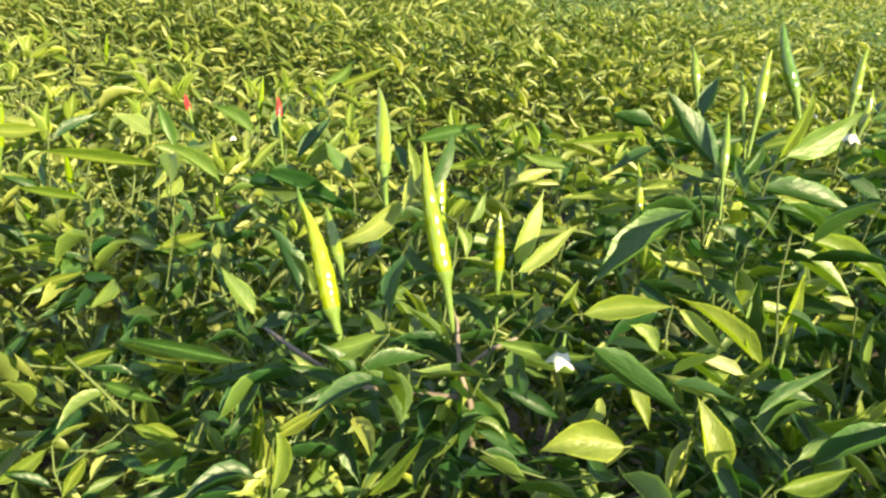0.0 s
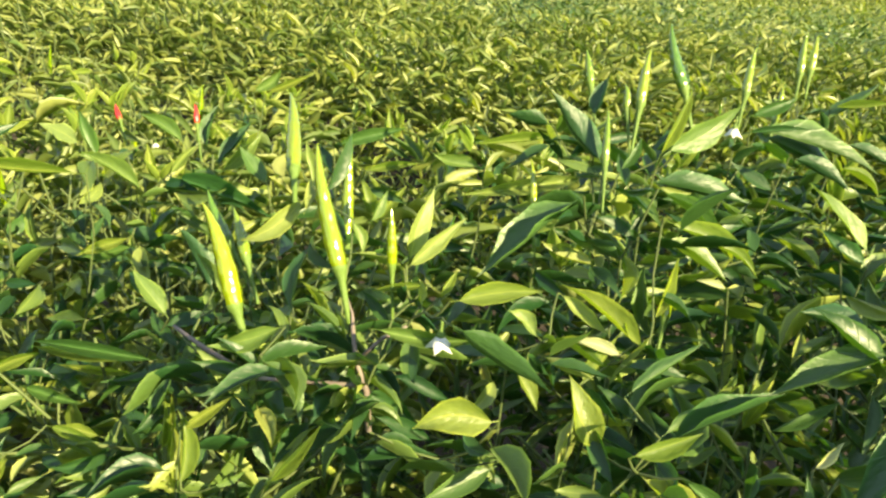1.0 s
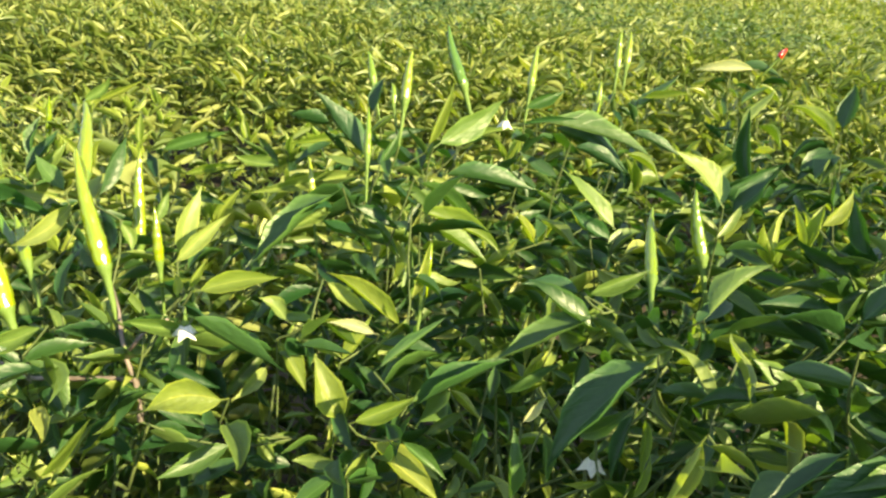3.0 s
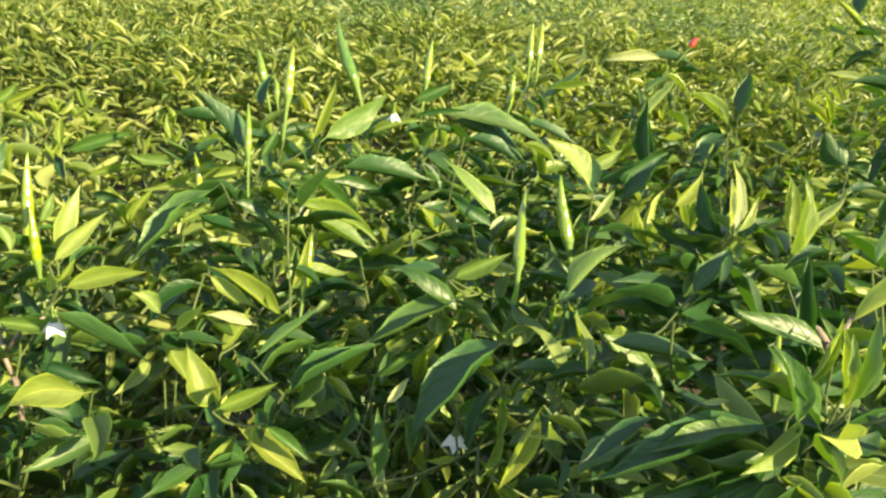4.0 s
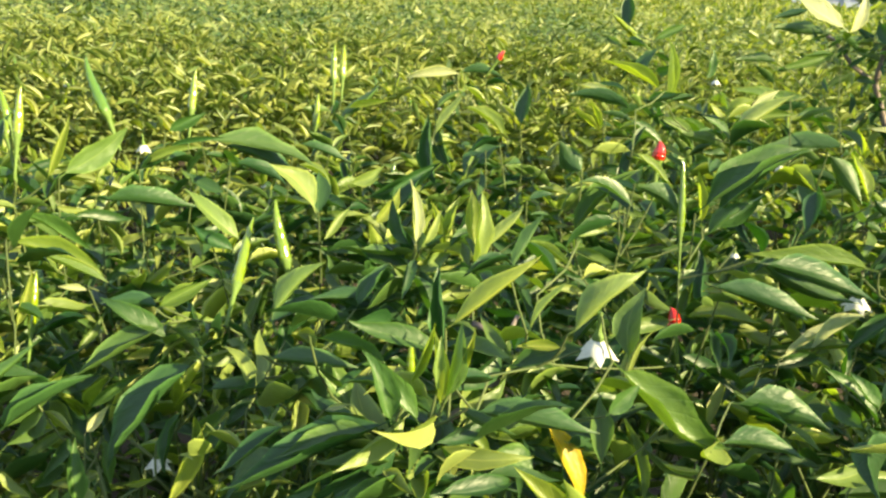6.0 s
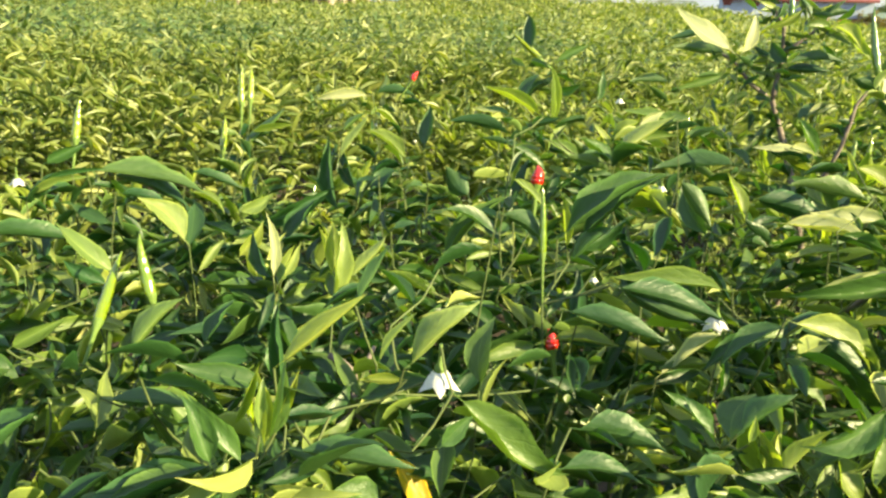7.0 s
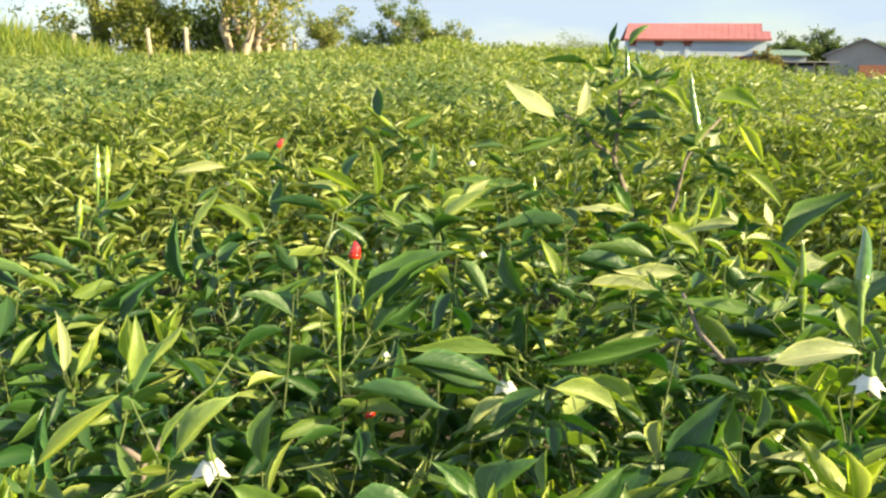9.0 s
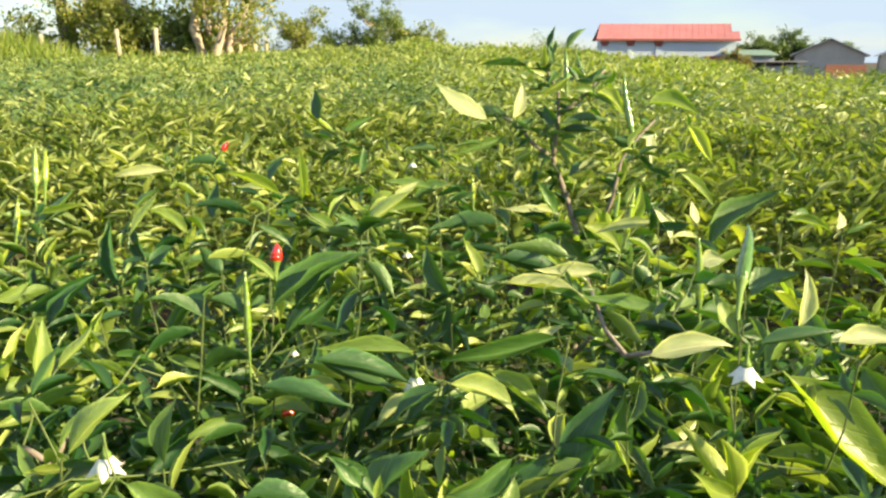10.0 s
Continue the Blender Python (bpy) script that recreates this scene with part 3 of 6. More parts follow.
            if keep:
                use("leaf", YOUNG_LIT[r.randrange(len(YOUNG_LIT))], plant, bp)
            else:
                poses.append(bp)
    leaf_mass("inner_foliage", poses, M_INNER if keep and not lit_share else M_CROP, plant)
    tops = [n for n in nodes if n[2] >= 4]
    tops.sort(key=lambda n: -n[0].z)
    pick = tops[: max(12, len(tops) // 2)]
    for i in range(fruits + reds + flowers):
        p, d, lev = pick[r.randrange(len(pick))]
        way = (d * 0.4 + Vector((r.gauss(0, 0.18), r.gauss(0, 0.18), 1))).normalized()
        if keep and not keep(m @ p, m @ (p + way * 0.06)):
            continue
        world_p = m @ p
        turn = m.to_3x3()
        if i < fruits:
            ln = r.uniform(0.038, 0.062)
            b = world_p + turn @ way * 0.02
            add_chili(plant, b, b + turn @ way * ln, r.uniform(0.007, 0.0095), "dark" if r.random() < 0.3 else "")
        elif i < fruits + reds:
            b = world_p + turn @ way * 0.02
            add_chili(plant, b, b + turn @ way * r.uniform(0.03, 0.045), 0.009, "red")
        else:
            add_flower(plant, world_p + Vector((r.gauss(0, 0.02), r.gauss(0, 0.02), 0.005)), 0.017, (r.gauss(0, 0.3), r.gauss(0, 0.3), -1), r.uniform(0, 70))
    return plant


# ---------------------------------------------------------------- ground
def ground_sheet():
    bm = bmesh.new()
    lines = [-420, -200, -90, -40, -20, -10] + [-6 + 0.3 * i for i in range(47)] + [10, 20, 40, 90, 200, 420]
    grid = [[bm.verts.new((*xy(a, b), 0.05 * math.cos((b - ROW0) / ROW_STEP * 2 * math.pi) * (1 if abs(b) < 12 and abs(a) < 12 else 0) + 0.015 * noise.noise(Vector((a, b, 0))))) for a in lines] for b in lines]
    for i in range(len(lines) - 1):
        for j in range(len(lines) - 1):
            bm.faces.new((grid[i][j], grid[i][j + 1], grid[i + 1][j + 1], grid[i + 1][j]))
    return tagged(mesh_ob("ground", bm, M_SOIL), "brown ridged field soil under the crop", "ground", kind="structure")


ground_sheet()


# ---------------------------------------------------------------- leaf clouds for what stands far off
def leaf_cloud(name, centres, ways, lengths, widths, material, label="", category="", kind="stuff", spins=None, parent=None):
    """Folded pointed leaves in one mesh, four triangles each."""
    n = len(centres)
    y = ways / np.linalg.norm(ways, axis=1)[:, None]
    x = np.cross(y, np.array([0, 0, 1.0]))
    x /= np.maximum(np.linalg.norm(x, axis=1), 1e-5)[:, None]
    z = np.cross(x, y)
    if spins is not None:
        c, s = np.cos(spins)[:, None], np.sin(spins)[:, None]
        x, z = x * c + z * s, z * c - x * s
    L, Wd = lengths[:, None], widths[:, None]
    v = np.empty((n, 5, 3))
    v[:, 0] = centres
    v[:, 1] = centres + y * L * 0.42 - x * Wd * 0.5 + z * Wd * 0.18
    v[:, 2] = centres + y * L * 0.45 - z * Wd * 0.04
    v[:, 3] = centres + y * L * 0.42 + x * Wd * 0.5 + z * Wd * 0.18
    v[:, 4] = centres + y * L - z * L * 0.16
    f = np.array([[0, 2, 1], [0, 3, 2], [1, 2, 4], [2, 3, 4]])
    faces = (np.arange(n)[:, None, None] * 5 + f).reshape(-1, 3)
    me = bpy.data.meshes.new(name)
    me.vertices.add(n * 5)
    me.vertices.foreach_set("co", v.reshape(-1))
    me.loops.add(len(faces) * 3)
    me.loops.foreach_set("vertex_index", faces.reshape(-1).astype(np.int32))
    me.polygons.add(len(faces))
    me.polygons.foreach_set("loop_start", np.arange(0, len(faces) * 3, 3, dtype=np.int32))
    me.update(calc_edges=True)
    me.materials.append(material)
    me.shade_smooth()
    ob = new(name, me)
    if parent:
        ob.parent = parent
        return ob
    return tagged(ob, label, category, kind=kind)


rng = np.random.default_rng(11)


def sunward(ways, a, b):
    """Of two turns about each leaf's length, the one that faces the sun more: leaves turn to the light."""
    y = ways / np.linalg.norm(ways, axis=1)[:, None]
    x = np.cross(y, np.array([0, 0, 1.0]))
    x /= np.maximum(np.linalg.norm(x, axis=1), 1e-5)[:, None]
    z = np.cross(x, y)
    w = np.array(SUN_WAY)
    face = [(z * np.cos(q)[:, None] - x * np.sin(q)[:, None]) @ w for q in (a, b)]
    return np.where(face[0] >= face[1], a, b)


def crop(near, far, spacing, per_plant, scale, label):
    """The rows of the field between two distances from the path's middle, joined."""
    cs, ws, ls, darks = [], [], [], []
    for row in range(-4, int(far / ROW_STEP) + 2):
        v0 = ROW0 + row * ROW_STEP + (NEXT if row > 0 else 0.0)
        us = np.arange(-far, far, spacing)
        us = us + rng.uniform(-0.4, 0.4, len(us)) * spacing
        for u in us:
            x, y = xy(u, v0 + rng.normal(0, 0.08))
            dist = math.hypot(x - 0.25, y + 0.1)
            az = math.degrees(math.atan2(x - 0.25, y + 0.1))
            if not near <= dist < far or not -60 < az < 92 or row < (3 if near < 5 else -4) or v0 < 0 or past_field(x, y):
                continue
            h = (0.67 + 0.15 * noise.noise(Vector((u * 0.6, v0 * 0.8, 0))) + rng.normal(0, 0.06)) * (1.0 + 0.34 * min(1, dist / 25) - (0.24 * min(1, max(0, dist - 6) / 10) * min(1, max(0, az - 34) / 14)))
            k = per_plant
            a, rad = rng.uniform(0, 6.28, k), HALF * np.sqrt(rng.uniform(0, 1, k)) * 1.1
            dome = h * (1 - 0.45 * (rad / HALF) ** 2)
            zz = dome - np.abs(rng.normal(0, 0.065, k)) + (rng.uniform(0, 1, k) > 0.94) * rng.uniform(0, 0.14, k)
            cs.append(np.stack([x + rad * np.cos(a), y + rad * np.sin(a), zz], 1))
            b = a + rng.normal(0, 1.0, k)
            ws.append(np.stack([np.cos(b), np.sin(b), rng.normal(0.35, 0.5, k)], 1))
            ls.append(rng.uniform(0.05, 0.09, k) * scale * rng.uniform(0.85, 1.3))
            darks.append(np.full(k, noise.noise(Vector((u * 0.35, v0 * 0.9, 5.0))) + rng.normal(0, 0.18) > 0.16))
    c, w, l = np.concatenate(cs), np.concatenate(ws), np.concatenate(ls)
    spins, wide = sunward(w, rng.normal(0, 0.6, len(l)), rng.normal(0, 0.9, len(l))), l * rng.uniform(0.20, 0.34, len(l))
    dark = np.concatenate(darks)
    for pick, material, words in ((~dark, M_CROP, label), (dark, M_CROP_DARK, label + ", a darker green")):
        leaf_cloud("chili_crop", c[pick], w[pick], l[pick], wide[pick], material, words, "crop", spins=spins[pick])


def field_edge(x):
    """Where the field ends ahead: nearer on one side, by the fence, farther by the trees."""
    return 27.0 if x < 9 else 27.0 + (x - 9) * 1.3


def past_field(x, y):
    """On the houses' side the field ends at a track that bends off."""
    return y > field_edge(x) or (y > 0 and math.hypot(x, y) > 24.0 + 400.0 * max(0.0, 1.12 - x / y))


crop(3.6, 9.0, 0.42, 340, 1.25, "dense rows of green chili plants in the field")
crop(9.0, 22.0, 0.5, 200, 1.45, "rows of sunlit chili plants farther off")
crop(22.0, 70.0, 0.75, 70, 2.0, "far rows of chili plants merging into one green")


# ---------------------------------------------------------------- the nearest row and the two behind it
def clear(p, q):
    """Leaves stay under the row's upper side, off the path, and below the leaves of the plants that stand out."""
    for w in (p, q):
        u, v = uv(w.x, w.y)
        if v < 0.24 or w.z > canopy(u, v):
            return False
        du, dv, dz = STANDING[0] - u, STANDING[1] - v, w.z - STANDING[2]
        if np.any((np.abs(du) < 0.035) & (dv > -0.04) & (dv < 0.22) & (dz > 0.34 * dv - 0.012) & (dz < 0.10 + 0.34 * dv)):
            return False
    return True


rp = random.Random(21)
templates = [grow(300 + i, pose(*xy(-2.6 + i * 0.46, ROW0 + NEXT + ROW_STEP), 0, 0, 0, 40 * i), 0.68, "bushy green chili plant with upright fruit in the field row", "chili plants of the rows behind", leaves=45, inner=1500, fruits=9, flowers=2, shoots=26, spread=0.50) for i in range(5)]
for row in (1, 2):
    for i in range(23 if row == 1 else 28):
        if row == 1 and i < 5:
            continue
        u = (-2.6 if row == 1 else -3.6) + (i if i < 17 + 5 * (row == 2) else 16 + 5 * (row == 2) - i) * 0.46 + rp.uniform(-0.06, 0.06)
        x, y = xy(u, ROW0 + NEXT + row * ROW_STEP + rp.uniform(-0.08, 0.08))
        copy_thing(templates[rp.randrange(5)], pose(x, y, rp.uniform(-0.06, 0.06), 0, 0, rp.uniform(0, 360)))
# unseen row across the path, added to close the field and its bounced light
for i in range(12):
    x, y = xy(-2.4 + i * 0.46 + rp.uniform(-0.06, 0.06), 0.36 - ROW_STEP + rp.uniform(-0.05, 0.05))
    copy_thing(templates[rp.randrange(5)], pose(x, y, rp.uniform(-0.06, 0.02), 0, 0, rp.uniform(0, 360)))

# the plants that stand out, leaf by leaf
plant = thing("chili_plant", pose(-0.22, 0.56, 0), "leafy chili plant with pale narrow leaves and lime green fruit", "chili plant", "chili plants of the near row")
add_leaf(plant, (-0.194, 0.560, 0.725), (-0.287, 0.562, 0.726), 0.010, 61, kind="young")
add_leaf(plant, (-0.247, 0.552, 0.697), (-0.301, 0.554, 0.700), 0.008, 57, kind="young")
add_leaf(plant, (-0.162, 0.589, 0.705), (-0.214, 0.599, 0.731), 0.013, 37)
add_leaf(plant, (-0.217, 0.637, 0.715), (-0.235, 0.650, 0.752), 0.012, 7)
add_leaf(plant, (-0.127, 0.540, 0.736), (-0.053, 0.530, 0.712), 0.013, -43)
add_leaf(plant, (-0.170, 0.586, 0.662), (-0.216, 0.583, 0.653), 0.012, 72)
add_leaf(plant, (-0.188, 0.602, 0.670), (-0.149, 0.596, 0.655), 0.016, 82, kind="shaded")
add_leaf(plant, (-0.272, 0.582, 0.649), (-0.323, 0.579, 0.640), 0.008, 71, kind="young")
add_leaf(plant, (-0.266, 0.576, 0.634), (-0.310, 0.579, 0.639), 0.007, 63, kind="young")
add_leaf(plant, (-0.256, 0.559, 0.639), (-0.296, 0.553, 0.623), 0.007, 74, kind="young")
add_leaf(plant, (-0.270, 0.578, 0.657), (-0.287, 0.582, 0.668), 0.005, 38, kind="young")
add_leaf(plant, (-0.263, 0.574, 0.666), (-0.252, 0.580, 0.684), 0.011, -88)
add_leaf(plant, (-0.206, 0.510, 0.608), (-0.253, 0.504, 0.591), 0.008, 67, kind="young")
add_leaf(plant, (-0.141, 0.505, 0.597), (-0.200, 0.506, 0.599), 0.006, 58, kind="young")
add_leaf(plant, (-0.218, 0.524, 0.589), (-0.180, 0.514, 0.562), 0.010, -32)
add_leaf(plant, (-0.230, 0.445, 0.568), (-0.267, 0.435, 0.540), 0.011, 80, kind="young")
add_leaf(plant, (-0.207, 0.444, 0.567), (-0.220, 0.433, 0.537), 0.009, 73, kind="young")
add_leaf(plant, (-0.142, 0.443, 0.572), (-0.178, 0.440, 0.562), 0.009, 69)
add_leaf(plant, (-0.151, 0.458, 0.575), (-0.179, 0.460, 0.580), 0.008, 51, kind="young")
add_leaf(plant, (-0.137, 0.455, 0.590), (-0.120, 0.447, 0.568), 0.009, -25)
add_leaf(plant, (-0.121, 0.633, 0.717), (-0.094, 0.647, 0.758), 0.014, -19, kind="shaded")
add_leaf(plant, (-0.167, 0.778, 0.696), (-0.158, 0.795, 0.741), 0.015, 9, kind="shaded")
add_leaf(plant, (-0.104, 0.455, 0.667), (-0.129, 0.466, 0.694), 0.013, 21)
add_leaf(plant, (-0.302, 0.605, 0.730), (-0.351, 0.605, 0.727), 0.013, 65, kind="young")
add_leaf(plant, (-0.258, 0.703, 0.710), (-0.298, 0.709, 0.725), 0.017, 41)
add_leaf(plant, (-0.182, 0.760, 0.704), (-0.229, 0.770, 0.729), 0.016, 40)
add_leaf(plant, (-0.148, 0.599, 0.718), (-0.126, 0.608, 0.743), 0.008, -86)
add_leaf(plant, (-0.113, 0.617, 0.718), (-0.082, 0.630, 0.752), 0.013, -84)
add_leaf(plant, (-0.136, 0.848, 0.745), (-0.107, 0.854, 0.774), 0.013, -85)
add_leaf(plant, (-0.121, 0.837, 0.747), (-0.069, 0.840, 0.775), 0.008, -87, kind="young")
add_leaf(plant, (-0.125, 0.471, 0.628), (-0.200, 0.475, 0.630), 0.009, 59, kind="young")
add_leaf(plant, (-0.212, 0.506, 0.608), (-0.249, 0.501, 0.588), 0.008, 84, kind="young")
add_leaf(plant, (-0.224, 0.500, 0.583), (-0.178, 0.495, 0.575), 0.010, -52)
add_leaf(plant, (-0.185, 0.455, 0.583), (-0.151, 0.451, 0.576), 0.008, -49, kind="young")
add_leaf(plant, (-0.146, 0.443, 0.570), (-0.178, 0.441, 0.560), 0.008, 72, kind="young")
add_leaf(plant, (-0.114, 0.469, 0.670), (-0.135, 0.477, 0.688), 0.011, 22)
add_leaf(plant, (-0.221, 0.436, 0.540), (-0.206, 0.444, 0.564), 0.007, -82, kind="young")
add_leaf(plant, (-0.171, 0.581, 0.672), (-0.213, 0.576, 0.654), 0.010, 76, kind="young")
add_leaf(plant, (-0.259, 0.572, 0.642), (-0.281, 0.567, 0.627), 0.014, 80)
add_chili(plant, (-0.041, 0.532, 0.748), (-0.054, 0.589, 0.792), 0.0110)
add_chili(plant, (-0.054, 0.419, 0.695), (-0.078, 0.440, 0.750), 0.0113)
add_chili(plant, (-0.058, 0.465, 0.707), (-0.071, 0.486, 0.733), 0.0078)
add_chili(plant, (-0.076, 0.496, 0.707), (-0.093, 0.508, 0.737), 0.0072, "dark")
add_chili(plant, (-0.270, 0.827, 0.709), (-0.276, 0.833, 0.724), 0.0063, "red")
add_chili(plant, (-0.129, 0.612, 0.758), (-0.132, 0.617, 0.772), 0.0046, "red")
add_flower(plant, (-0.177, 0.659, 0.729), 0.0068)
twigs(plant, (-0.22, 0.56, 0), [])

plant = thing("chili_plant", pose(0.05, 0.50, 0), "chili plant with upright lime green fruit and a white flower", "chili plant", "chili plants of the near row")
add_leaf(plant, (-0.100, 0.433, 0.649), (-0.179, 0.436, 0.655), 0.009, 59)
add_leaf(plant, (-0.093, 0.434, 0.644), (-0.110, 0.423, 0.614), 0.015, 9, kind="shaded")
add_leaf(plant, (-0.076, 0.383, 0.596), (-0.082, 0.398, 0.639), 0.011, -19, kind="young")
add_leaf(plant, (-0.094, 0.414, 0.589), (-0.095, 0.430, 0.631), 0.005, -32, kind="young")
add_leaf(plant, (-0.077, 0.387, 0.632), (-0.050, 0.394, 0.652), 0.006, -84, kind="young")
add_leaf(plant, (-0.025, 0.360, 0.619), (0.003, 0.373, 0.653), 0.006, -87, kind="young")
add_leaf(plant, (-0.020, 0.386, 0.702), (-0.061, 0.382, 0.689), 0.012, 75)
add_leaf(plant, (-0.032, 0.379, 0.687), (-0.008, 0.367, 0.654), 0.018, 84, kind="shaded")
add_leaf(plant, (-0.047, 0.450, 0.618), (-0.031, 0.431, 0.569), 0.016, -77, kind="shaded")
add_leaf(plant, (0.016, 0.428, 0.641), (0.059, 0.421, 0.623), 0.014, -46)
add_leaf(plant, (0.017, 0.426, 0.619), (0.002, 0.413, 0.583), 0.013, -11, kind="shaded")
add_leaf(plant, (0.087, 0.306, 0.704), (0.049, 0.304, 0.698), 0.017, 66, kind="young")
add_leaf(plant, (0.142, 0.336, 0.671), (0.125, 0.349, 0.706), 0.018, 26, kind="young")
add_leaf(plant, (0.143, 0.296, 0.696), (0.175, 0.300, 0.709), 0.010, -70, kind="young")
add_leaf(plant, (0.063, 0.351, 0.739), (0.107, 0.353, 0.747), 0.011, -64, kind="young")
add_leaf(plant, (0.063, 0.327, 0.738), (0.113, 0.317, 0.711), 0.017, 65, kind="shaded")
add_leaf(plant, (0.111, 0.366, 0.716), (0.094, 0.371, 0.728), 0.010, 33)
add_leaf(plant, (0.128, 0.417, 0.721), (0.161, 0.409, 0.700), 0.010, -37)
add_leaf(plant, (0.138, 0.435, 0.774), (0.081, 0.418, 0.726), 0.022, 7, kind="shaded")
add_leaf(plant, (0.179, 0.416, 0.770), (0.234, 0.406, 0.743), 0.013, -35, kind="young")
add_leaf(plant, (0.182, 0.442, 0.780), (0.226, 0.431, 0.753), 0.009, -36)
add_leaf(plant, (0.154, 0.464, 0.785), (0.118, 0.480, 0.826), 0.017, -76, kind="shaded")
add_leaf(plant, (0.161, 0.453, 0.785), (0.173, 0.461, 0.806), 0.007, -72)
add_leaf(plant, (0.161, 0.519, 0.765), (0.072, 0.513, 0.746), 0.011, 72)
add_leaf(plant, (0.131, 0.527, 0.796), (0.100, 0.530, 0.801), 0.017, -50, kind="shaded")
add_leaf(plant, (0.094, 0.583, 0.749), (0.054, 0.587, 0.757), 0.012, 53)
add_leaf(plant, (-0.035, 0.729, 0.724), (0.033, 0.736, 0.745), 0.013, -77)
add_leaf(plant, (-0.004, 0.675, 0.715), (0.048, 0.678, 0.726), 0.008, -75, kind="young")
add_leaf(plant, (-0.017, 0.452, 0.761), (-0.023, 0.462, 0.786), 0.007, -7)
add_leaf(plant, (0.016, 0.480, 0.732), (0.026, 0.487, 0.753), 0.008, -86)
add_leaf(plant, (0.009, 0.433, 0.749), (0.016, 0.426, 0.731), 0.008, -10)
add_leaf(plant, (0.041, 0.428, 0.726), (0.054, 0.444, 0.770), 0.013, -67)
add_leaf(plant, (0.040, 0.415, 0.728), (0.073, 0.426, 0.758), 0.010, -83)
add_leaf(plant, (-0.064, 0.562, 0.727), (-0.087, 0.572, 0.753), 0.015, 20)
add_leaf(plant, (-0.022, 0.414, 0.695), (-0.014, 0.428, 0.733), 0.014, 19, kind="shaded")
add_leaf(plant, (-0.079, 0.467, 0.682), (-0.106, 0.481, 0.719), 0.018, -86, kind="shaded")
add_leaf(plant, (-0.067, 0.445, 0.689), (-0.086, 0.454, 0.714), 0.008, 23)
add_leaf(plant, (0.195, 0.434, 0.685), (0.185, 0.451, 0.732), 0.011, 76, kind="shaded")
add_leaf(plant, (0.180, 0.401, 0.713), (0.192, 0.414, 0.749), 0.007, -62, kind="young")
add_leaf(plant, (0.172, 0.402, 0.699), (0.163, 0.409, 0.716), 0.007, 19, kind="young")
add_leaf(plant, (0.161, 0.381, 0.702), (0.131, 0.384, 0.708), 0.007, 55, kind="pale")
add_leaf(plant, (0.158, 0.360, 0.689), (0.198, 0.371, 0.719), 0.007, 90)
add_leaf(plant, (0.168, 0.443, 0.735), (0.146, 0.447, 0.745), 0.016, -54, kind="shaded")
add_leaf(plant, (0.135, 0.464, 0.758), (0.105, 0.457, 0.739), 0.008, 86)
add_leaf(plant, (0.026, 0.352, 0.721), (0.077, 0.351, 0.720), 0.009, -63)
add_leaf(plant, (0.055, 0.416, 0.720), (0.022, 0.414, 0.714), 0.005, 65, kind="young")
add_leaf(plant, (0.050, 0.380, 0.723), (0.048, 0.385, 0.736), 0.006, -14, kind="young")
add_leaf(plant, (0.058, 0.367, 0.733), (0.067, 0.373, 0.748), 0.005, -79, kind="young")
add_leaf(plant, (0.001, 0.417, 0.681), (-0.019, 0.428, 0.711), 0.005, 14, kind="young")
add_leaf(plant, (0.176, 0.339, 0.677), (0.231, 0.342, 0.708), 0.012, -7, kind="shaded")
add_leaf(plant, (0.167, 0.293, 0.690), (0.190, 0.283, 0.673), 0.007, -31)
add_leaf(plant, (0.152, 0.306, 0.682), (0.188, 0.287, 0.658), 0.016, -17, kind="young")
add_leaf(plant, (0.102, 0.402, 0.688), (0.120, 0.387, 0.661), 0.014, -7, kind="young")
add_leaf(plant, (0.179, 0.395, 0.698), (0.129, 0.419, 0.725), 0.012, 27, kind="young")
add_leaf(plant, (0.139, 0.379, 0.684), (0.157, 0.384, 0.713), 0.010, 83, kind="young")
add_leaf(plant, (0.122, 0.393, 0.703), (0.156, 0.384, 0.706), 0.006, -53, kind="young")
add_leaf(plant, (0.090, 0.398, 0.625), (0.103, 0.389, 0.609), 0.012, -7, kind="young")
add_leaf(plant, (0.176, 0.348, 0.674), (0.212, 0.348, 0.702), 0.009, 85)
add_leaf(plant, (-0.097, 0.414, 0.597), (-0.098, 0.426, 0.629), 0.005, -38, kind="young")
add_leaf(plant, (-0.085, 0.402, 0.579), (-0.091, 0.416, 0.618), 0.012, -21, kind="young")
add_leaf(plant, (-0.085, 0.402, 0.574), (-0.102, 0.411, 0.598), 0.008, 22, kind="young")
add_leaf(plant, (-0.082, 0.405, 0.622), (-0.057, 0.411, 0.640), 0.005, -89, kind="young")
add_leaf(plant, (-0.032, 0.388, 0.591), (-0.002, 0.402, 0.633), 0.006, 88, kind="young")
add_leaf(plant, (-0.060, 0.389, 0.594), (-0.041, 0.392, 0.605), 0.005, -83)
add_leaf(plant, (-0.095, 0.439, 0.639), (-0.120, 0.430, 0.611), 0.016, 19, kind="shaded")
add_leaf(plant, (-0.042, 0.406, 0.664), (-0.018, 0.395, 0.638), 0.020, 86, kind="shaded")
add_chili(plant, (0.005, 0.409, 0.727), (-0.013, 0.433, 0.791), 0.0103)
add_chili(plant, (-0.000, 0.508, 0.707), (-0.002, 0.531, 0.769), 0.0091)
add_chili(plant, (0.033, 0.418, 0.728), (0.030, 0.424, 0.761), 0.0061)
add_flower(plant, (0.060, 0.348, 0.724), 0.0136)
